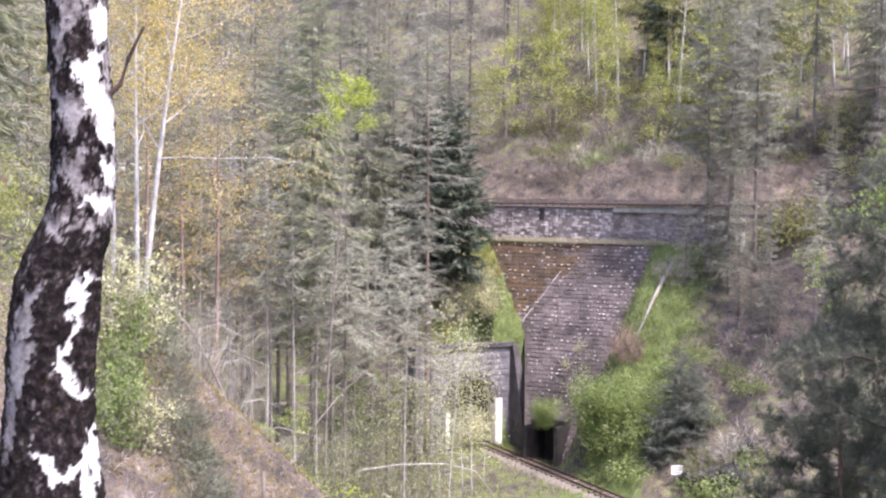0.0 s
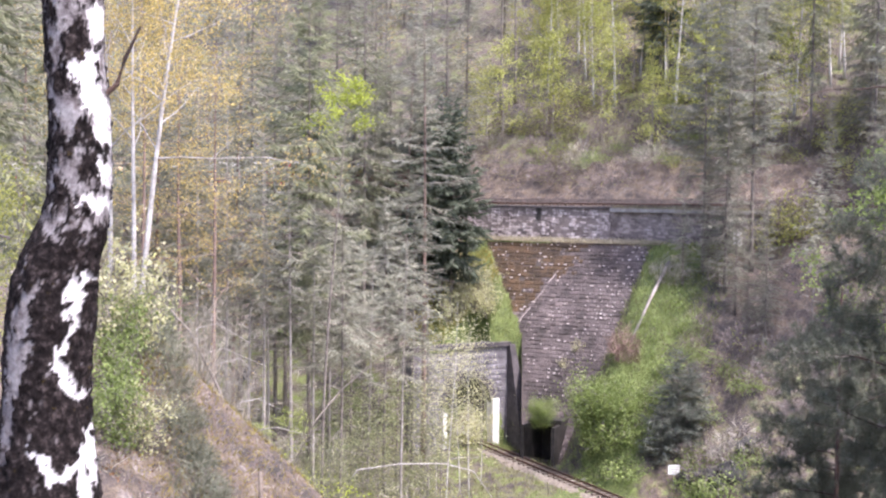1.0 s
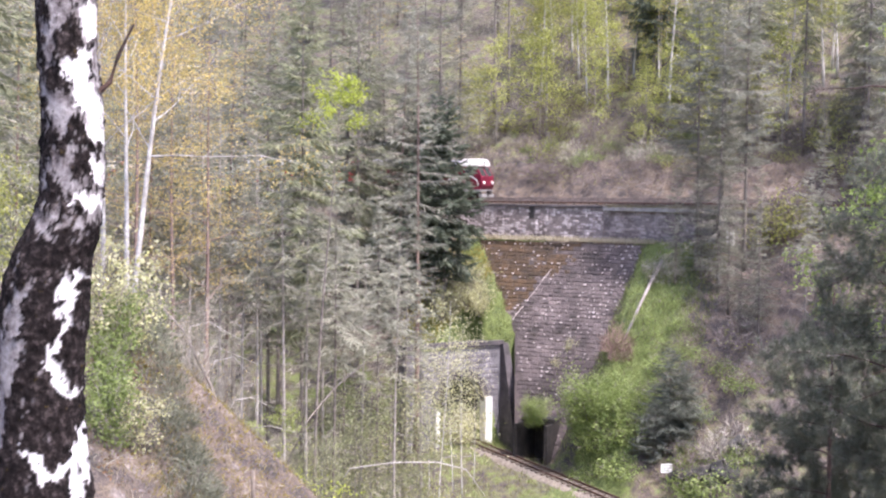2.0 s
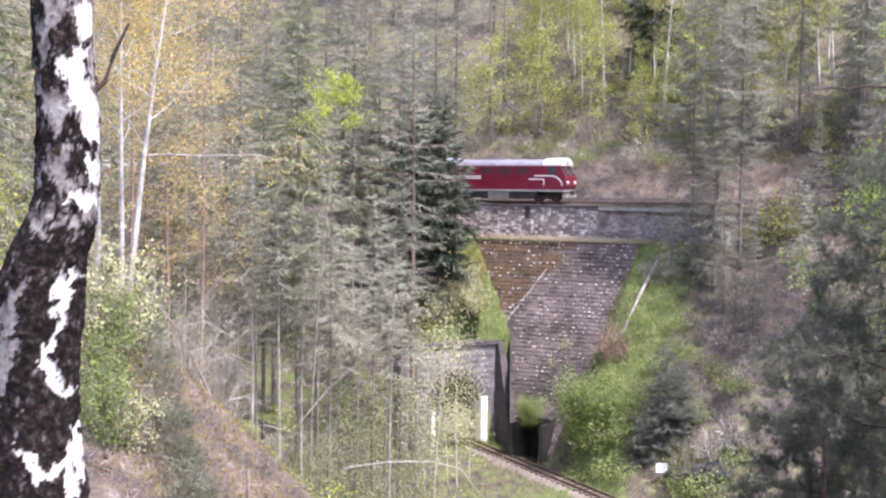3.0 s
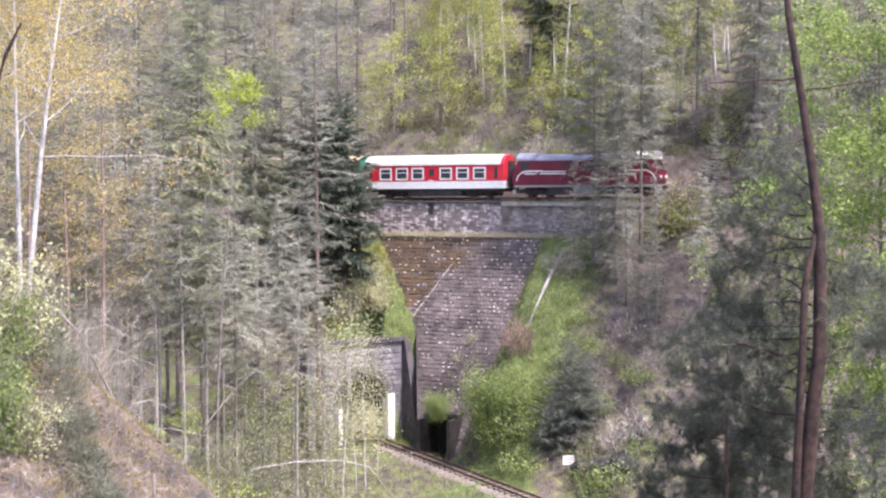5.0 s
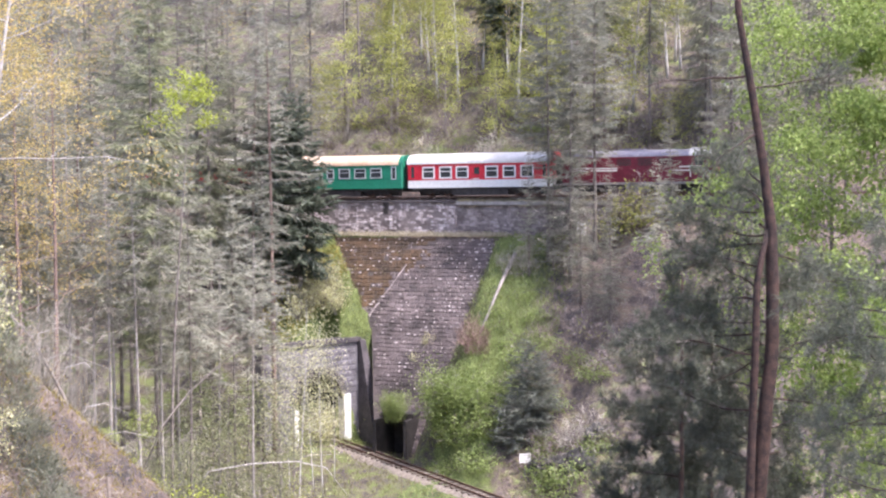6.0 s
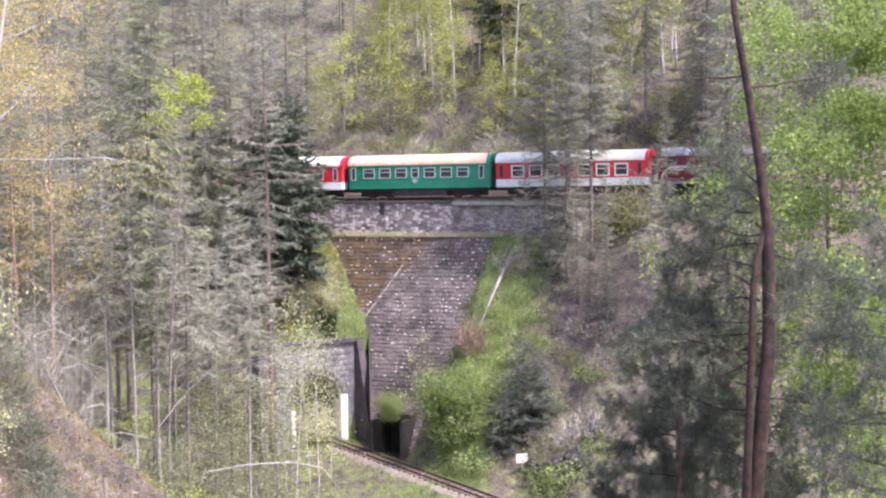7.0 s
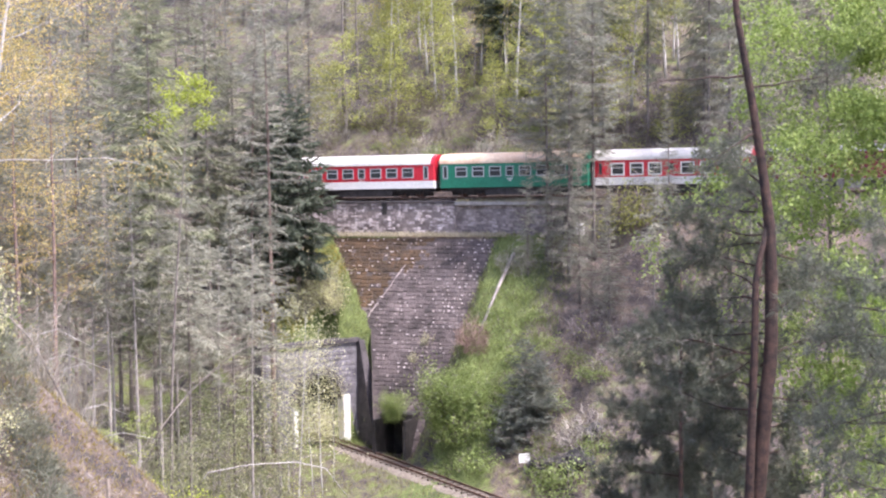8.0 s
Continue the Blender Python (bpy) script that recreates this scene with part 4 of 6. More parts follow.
def locomotive():
    c = tagged(new("locomotive"), "wine red diesel locomotive with white stripes and a grey roof", "locomotive")
    L, half = 11.7, 1.22
    # long body with raked cab ends: an outline in x and z drawn out across
    side = [(-L / 2 + 0.1, 0.95), (L / 2 - 0.1, 0.95), (L / 2 + 0.05, 1.25), (L / 2 + 0.02, 2.0), (L / 2 - 0.45, 2.85), (-L / 2 + 0.45, 2.85), (-L / 2 - 0.02, 2.0), (-L / 2 - 0.05, 1.25)]
    g = Geo()
    g.profile(side, -half, half)
    part("body", g, LOCO_RED, c)
    roof = Geo()
    roof.profile(rounded_section(half - 0.02, 2.84, 2.88, 0.5), -L / 2 + 0.75, L / 2 - 0.75)
    part("roof", along_x(roof), ROOF_GREY, c)
    for e in (-1, 1):
        g = Geo()
        g.profile(rounded_section(half + 0.03, 2.87, 2.93, 0.56), min(e * (L / 2 - 1.9), e * (L / 2 - 0.3)), max(e * (L / 2 - 1.9), e * (L / 2 - 0.3)))
        part("cab_roof", along_x(g), ROOF_WHITE if e > 0 else ROOF_GREY, c, "cab roof")
        for y in (-0.58, 0.58):   # windscreens on the raked front
            g = Geo()
            a, b = Vector((e * (L / 2 - 0.03), 0, 2.06)), Vector((e * (L / 2 - 0.41), 0, 2.76))
            o = Vector((e * 0.02, 0, 0.01))
            g.add([a + o + Vector((0, y - 0.45, 0)), a + o + Vector((0, y + 0.45, 0)), b + o + Vector((0, y + 0.45, 0)), b + o + Vector((0, y - 0.45, 0)),
                   a + Vector((0, y - 0.45, 0)), a + Vector((0, y + 0.45, 0)), b + Vector((0, y + 0.45, 0)), b + Vector((0, y - 0.45, 0))],
                  [(0, 1, 2, 3), (0, 4, 5, 1), (1, 5, 6, 2), (2, 6, 7, 3), (3, 7, 4, 0)])
            part("windscreen", g, GLASS, c)
            g = Geo()
            g.tube([(e * (L / 2 + 0.0), y * 1.4, 1.5), (e * (L / 2 + 0.14), y * 1.4, 1.5)], [0.13, 0.13], 12)
            part("headlight", g, LAMP_GLASS, c)
        g = Geo()
        g.tube([(e * (L / 2 - 0.35), 0, 3.25), (e * (L / 2 - 0.1), 0, 3.25)], [0.16, 0.16], 12)
        part("headlight", g, LAMP_GLASS, c, "headlight above the windscreen")
        g = Geo()
        g.box(min(e * (L / 2), e * (L / 2 + 0.35)), -0.16, 0.55, max(e * (L / 2), e * (L / 2 + 0.35)), 0.16, 0.85)
        part("coupler", g, UNDER, c)
        g = Geo()
        g.box(e * (L / 2 - 0.1) - 0.15, -1.15, 0.3, e * (L / 2 - 0.1) + 0.15, 1.15, 0.6)
        part("snow_plough", g, BOX_GREY, c)
    for side_y in (-1, 1):
        y0, y1 = sorted((side_y * (half + 0.003), side_y * (half + 0.012)))
        # swept white stripes towards each cab
        for e, x_end, x_top in ((1, L / 2 - 0.25, 3.2), (-1, -L / 2 + 0.3, -2.2 - 1.2)):
            g = Geo()
            w = 0.09
            path = [(x_top, 2.05)] + [(x_end - e * (1.0 - math.sin(a) * 1.0), 1.25 + 0.8 * math.cos(a)) for a in [math.pi / 2 * i / 6 for i in range(7)]]
            for (xa, za), (xb, zb) in zip(path, path[1:]):
                dx, dz = xb - xa, zb - za
                n = math.hypot(dx, dz)
                ox, oz = -dz / n * w / 2, dx / n * w / 2
                g.add([(xa + ox, y, za + oz) for y in (y0, y1)] + [(xb + ox, y, zb + oz) for y in (y0, y1)] + [(xa - ox, y, za - oz) for y in (y0, y1)] + [(xb - ox, y, zb - oz) for y in (y0, y1)],
                      [(0, 2, 6, 4), (1, 5, 7, 3), (0, 1, 3, 2), (4, 6, 7, 5), (0, 4, 5, 1), (2, 3, 7, 6)])
            part("stripe", g, COACH_WHITE, c, "swept white stripe")
            if e > 0:
                g = Geo()
                g.box(x_end - 1.6, y0, 1.3, x_end - 1.52, y1, 1.75)
                g.box(x_end - 2.9, y0, 1.74, x_end - 1.55, y1, 1.82)
                part("stripe", g, COACH_WHITE, c)
        for a, b, z in ((-4.9, -4.2, 2.0), (-4.0, -3.7, 2.0), (-3.5, -1.5, 2.0), (-4.9, -3.9, 1.84), (-3.6, -1.5, 1.84)):
            g = Geo()
            g.box(a, y0, z - 0.045, b, y1, z + 0.045)
            part("lettering_bar", g, COACH_WHITE, c, "white lettering bar")
        for x in (-L / 2 + 1.0, L / 2 - 1.15):
            g = Geo()
            g.box(x - 0.33, y0, 2.15, x + 0.33, y1, 2.72)
            part("cab_window", g, GLASS, c)
        for x in (-1.0, 0.6, 2.2):
            g = Geo()
            for k in range(7):
                g.box(x - 0.55, y0, 2.2 + k * 0.08, x + 0.55, y1, 2.24 + k * 0.08)
            part("grille", g, UNDER, c)
    g = Geo()
    g.box(-L / 2 + 0.1, -half - 0.02, 0.78, L / 2 - 0.1, half + 0.02, 0.948)
    part("sole_bar", g, BOX_GREY, c, "grey sole bar")
    g = Geo()
    g.box(-0.9, -1.12, 0.22, 0.9, 1.12, 0.778)
    part("fuel_tank", g, BOX_GREY, c)
    for x in (-2.0, 2.1):
        g = Geo()
        g.box(x - 1.1, -1.05, 0.2, x + 1.1, 1.05, 0.776)
        part("equipment_box", g, UNDER, c)
    g = Geo()
    g.box(-1.6, -0.5, 3.35, 0.4, 0.5, 3.46)
    part("roof_hatch", g, ROOF_GREY, c)
    return c, bogie(c, -3.9) + bogie(c, 3.9), L


TRAIN = []   # thing, wheelsets, distance of its middle behind the first coach's front end
TRAIN.append((*locomotive()[:2], -5.85 - 0.25))
TRAIN.append((*coach("passenger_coach", "red and white passenger coach with white framed windows", RED, COACH_WHITE, ROOF_WHITE, COACH_WHITE, True)[:2], 6.5))
TRAIN.append((*coach("passenger_coach", "green passenger coach with a rust-tinged cream roof", GREEN, None, ROOF_CREAM, FRAME_GREY)[:2], 19.1))
TRAIN.append((*coach("passenger_coach", "red and white passenger coach with a white roof", RED, COACH_WHITE, ROOF_WHITE, FRAME_GREY)[:2], 31.7))
for thing, _w, _d in TRAIN:
    tagged(thing, group="train on the upper line")


# ---- woods ----
def polar(bearing, dist):
    """A place by its bearing from the viewer (degrees to the right) and its distance ahead."""
    return dist * math.tan(radians(bearing)), dist


def wood(rows):
    for proto, bearing, dist, scale, turn, *z in rows:
        x, y = polar(bearing, dist)
        plant(proto, x, y, z[0] if z else None, turn, scale)


def tuft_pine(name, seed, line, radii, limbs, label, tufts=17, length=0.17, second=None):
    """A near pine: dark bent trunk, crooked limbs and needle tufts at the twig ends."""
    rng = np.random.default_rng(seed)
    tree = tagged(new(name), label, "tree")
    g = Geo()
    g.tube(line, radii, 14)
    part("trunk", g, BARK_PINE, tree, smooth=True)
    if second:
        g = Geo()
        g.tube(second[0], second[1], 10)
        part("side_trunk", g, BARK_PINE, tree, smooth=True)
    tw, C, AX, LN = Geo(), [], [], []
    for start, direction, L, full in limbs:
        pts = limb(start, direction, L, rng, 0.28, -0.01, 7)
        r = 0.008 + 0.006 * L
        lb = Geo()
        lb.tube(pts, [r * (1 - 0.12 * i) for i in range(8)], 5)
        part("limb", lb, BARK_PINE, tree)
        for _ in range(int(full * L * tufts)):
            u = 0.8 + 6.199 * rng.random() ** 0.75
            q = pts[int(u)].lerp(pts[int(u) + 1], u % 1)
            s = limb(q, Vector(rng.normal(size=3)) * 0.8 + Vector(direction).normalized() * 0.7, rng.uniform(0.15, 0.5), rng, 0.5, 0.05, 3)
            tw.tube(s, [0.006, 0.005, 0.004, 0.003], 3, False)
            for p, k in ((s[1], 13), (s[2], 19), (s[3], 26)):
                d = (s[3] - s[0]).normalized()
                for _ in range(k):
                    C.append(p)
                    AX.append(d * 0.6 + Vector(rng.normal(size=3)))
                    LN.append(length * rng.uniform(0.6, 1.2))
    part("twigwork", tw, TWIG, tree, kind="stuff")
    LN = np.array(LN)
    part("needles", leaf_mesh("needles", C, AX, LN, LN * 0.055 + 0.003, rng, slim=True), NEEDLE_PINE, tree, kind="stuff")
    return tree


def brush(name, seed, height, spread, material, label, count=900, leaves=None, leaf_count=0, size=0.15, category="brushwood", up=0.8, reach=1.0):
    """Tangled brushwood: fine crossing twigs, with a few leaves."""
    rng = np.random.default_rng(seed)
    b = tagged(new(name), label, category)
    w = rng.uniform(0, 2 * math.pi, count)
    r = spread * np.sqrt(rng.random(count))
    h = height * rng.random(count) ** 1.3 * (1.1 - r / spread * 0.7)
    c = np.stack([r * np.cos(w), r * np.sin(w), h], 1)
    ax = rng.normal(size=(count, 3)) * 0.6 + np.stack([np.cos(w) * 0.5, np.sin(w) * 0.5, np.full(count, up)], 1)
    L = rng.uniform(0.3, 0.9, count) * (0.4 + 0.25 * height) * reach
    part("twigwork", leaf_mesh("twigwork", c, ax, L, L * 0.05 + 0.013, rng, slim=True), material, b, kind="stuff")
    if leaf_count:
        k = rng.integers(0, count, leaf_count)
        lc = c[k] + rng.normal(size=(leaf_count, 3)) * 0.15 * spread
        part("foliage", leaf_mesh("foliage", lc, rng.normal(size=(leaf_count, 3)), size * rng.uniform(0.6, 1.4, leaf_count), size * rng.uniform(0.5, 0.9, leaf_count), rng), leaves, b, kind="stuff")
    return b


SPRUCE = conifer("spruce", 1, 30, 3.9, 0.33, NEEDLE_SPRUCE, BARK_GREY, "tall grey-green spruce with bare lower trunk", spray=0.75, girth=0.0056)
SPRUCE_B = conifer("spruce", 2, 26, 3.5, 0.53, NEEDLE_GREY, BARK_GREY, "slender silvery grey spruce with dead lower twigs", dense=0.8, dead=0.5, girth=0.0058)
PINE_GREY = conifer("pine", 3, 27, 3.3, 0.40, NEEDLE_GREY, BARK_ROSY, "grey feathery pine with a bare reddish trunk", droop=0.1, dense=0.75, dead=0.5, girth=0.006)
SPRUCE_DARK = conifer("spruce", 4, 18, 3.7, 0.2, NEEDLE_DARK, BARK_GREY, "dark green dense spruce on the slope", droop=0.3, dead=0.0, spray=1.5, plume=0.34)
SPRUCE_FULL = conifer("spruce", 8, 24, 3.4, 0.06, NEEDLE_GREY, BARK_GREY, "grey spruce with branches down to the ground", droop=0.25, dead=0.0, spray=1.4, plume=0.18)
SPRUCE_YOUNG = conifer("young_spruce", 5, 7, 2.7, 0.04, NEEDLE_BLUE, BARK_GREY, "young blue-green spruce on the bank", droop=0.1, dead=0.0, spray=2.4, plume=0.07)
SPRUCE_TALL = conifer("spruce", 9, 34, 4.6, 0.36, NEEDLE_SPRUCE, BARK_GREY, "tall green spruce with layered drooping branches", droop=0.45, dead=0.5, spray=1.5, plume=0.2, girth=0.005)
SILVER = conifer("spruce", 10, 24, 3.6, 0.57, NEEDLE_SILVER, BARK_GREY, "pale silvery spruce with layered branches", droop=0.2, dense=0.8, dead=0.5, spray=1.3, girth=0.006)
PINE_FRONT = conifer("pine", 35, 33, 3.2, 0.50, NEEDLE_SILVER, BARK_ROSY, "tall grey pine with a clear rosy trunk before the dark spruces", droop=0.1, dense=0.42, dead=0.5, girth=0.006)
PINE_HAZE = conifer("pine", 19, 28, 3.6, 0.30, NEEDLE_SILVER, BARK_GREY, "tall grey feathery pine standing before the upper line", droop=0.12, dense=0.85, dead=0.8, spray=1.5, girth=0.006, plume=0.10)
POLE = conifer("thin_spruce", 6, 22, 2.0, 0.55, NEEDLE_GREY, BARK_PALE, "thin drawn-up spruce with a long bare stem", dense=0.5, dead=0.55, girth=0.0058)
FUZZY = conifer("pine", 7, 24, 3.0, 0.10, NEEDLE_GREY, BARK_GREY, "grey feathery pine on the bank below the line", droop=0.15, dense=0.62, dead=1.3, spray=1.0, girth=0.007)
HILL_BIRCH = broadleaf("birch", 11, 14, 2.4, 0.3, LEAF_YELLOW, BARK_WHITE, "slender birch with yellow-green spring leaves", 1300, 0.19, (0.03, 0), girth=0.0095, limbs=12, twigs=1, clump=0.36)
HILL_BIRCH_B = broadleaf("birch", 12, 9, 2.0, 0.15, LEAF_YELLOW, TWIG, "young birch with yellow-green spring leaves", 1050, 0.18, (-0.03, 0.02), girth=0.008, limbs=12, twigs=1, clump=0.36)
HILL_BARE = broadleaf("bare_tree", 13, 11, 1.8, 0.25, LEAF_ORANGE, TWIG, "nearly bare grey sapling on the hillside", 260, 0.15, limbs=12, twigs=1)
BIRCH_ORANGE = broadleaf("birch", 14, 17, 4.2, 0.35, LEAF_ORANGE, BARK_WHITE, "white-stemmed birch with copper-yellow young leaves", 11000, 0.072, (0.17, 0.0), girth=0.0065, limbs=22, rise=0.6, clump=0.36, stout=0.32)
BIRCH_ORANGE_B = broadleaf("birch", 15, 16, 3.4, 0.4, LEAF_ORANGE, BARK_WHITE, "white-stemmed birch with copper-yellow young leaves", 6500, 0.072, (0.04, 0.0), girth=0.0065, limbs=16, rise=0.9, stout=0.42)
COPPER = broadleaf("beech", 20, 17, 4.0, 0.35, LEAF_ORANGE, BARK_ROSY, "slender brown-stemmed beech with copper-yellow young leaves", 3800, 0.075, (0.03, 0.0), girth=0.007, limbs=20, rise=0.3, clump=0.24)
LIME = broadleaf("lime_green_tree", 16, 27, 1.9, 0.87, LEAF_LIME, BARK_GREY, "slender tree with lime green young leaves at its top", 1300, 0.15, (0.03, 0), girth=0.004, limbs=9, rise=0.15, clump=0.2)
BLOSSOM = broadleaf("sapling", 17, 15, 2.0, 0.35, LEAF_CREAM, BARK_WHITE, "thin sapling with cream-green unfolding leaves", 1500, 0.115, (0.02, 0), girth=0.004, limbs=18, rise=0.4, clump=0.75)
LEFT_SAPLING = broadleaf("sapling", 18, 11, 1.5, 0.3, LEAF_YELLOW, BARK_GREY, "sapling with yellow-green leaves behind the old birch", 1700, 0.11, (0.02, 0), girth=0.006, limbs=18, rise=0.6, clump=0.3)
SHRUB_GREEN = shrub("shrub", 21, 3.0, 1.5, LEAF_GREEN, "fresh green leafy shrub", 1300, 0.15, shell=0.4)
SHRUB_CREAM = shrub("shrub", 22, 3.4, 1.6, LEAF_CREAM, "shrub with pale unfolding leaves", 1000, 0.155, shell=0.4)
SHRUB_BIG = shrub("bush", 23, 6.4, 4.2, LEAF_GREEN, "large rounded bright green bush at the foot of the bank", 9000, 0.24, stems=22, shell=0.9)
SHRUB_BARE = shrub("bare_shrub", 24, 3.5, 2.8, LEAF_ORANGE, "leafless tangled brown shrub", 120, 0.06, TWIG_PALE, 24, stout=0.45)
JUNIPER_BUSH = brush("juniper", 26, 1.9, 1.15, JUNIPER, "spiky grey-green juniper on the brown slope", 900, category="shrub", up=0.5, reach=0.75)
BRUSH_LOW = brush("brushwood", 31, 1.1, 1.7, TWIG_BROWN, "low grey-brown brushwood at the foot of the hill", 420, LEAF_YELLOW, 30, 0.12)
POPLAR = shrub("poplar_shoot", 27, 4.2, 0.5, LEAF_LIME, "upright shoot with light green leaves", 900, 0.16, stems=5)
UNDER_GREEN = brush("undergrowth", 25, 2.4, 1.8, TWIG_BROWN, "low yellow-green undergrowth", 400, LEAF_YELLOW, 600, 0.18)
SAPLING_SOFT = broadleaf("sapling", 33, 9, 1.9, 0.08, LEAF_SOFT, TWIG, "soft grey-green sapling between the thin stems", 800, 0.14, (0.02, 0), girth=0.005, limbs=18, rise=0.5, clump=0.4)
CLUMP = broadleaf("sapling", 34, 6.6, 1.2, 0.82, LEAF_TUFT, TWIG, "thin sapling with one light green tuft at its top", 330, 0.14, (0.02, 0), girth=0.006, limbs=7, rise=0.1, clump=0.18)
UNDER_FRESH = brush("undergrowth", 28, 1.8, 1.8, TWIG_BROWN, "fresh green undergrowth on the bank", 220, LEAF_GREEN, 800, 0.2)
BRUSH_BROWN = brush("brushwood", 29, 2.2, 2.2, TWIG_BROWN, "tangled brown brushwood on the hillside", 650, LEAF_YELLOW, 120, 0.15)
BRUSH_RUSSET = brush("brushwood", 32, 2.6, 1.5, TWIG_RUSSET, "russet leafless brushwood beside the leaning pole", 900)
BRUSH_GREY = brush("brushwood", 30, 3.2, 2.4, TWIG_PALE, "grey leafless brushwood on the slope", 700)

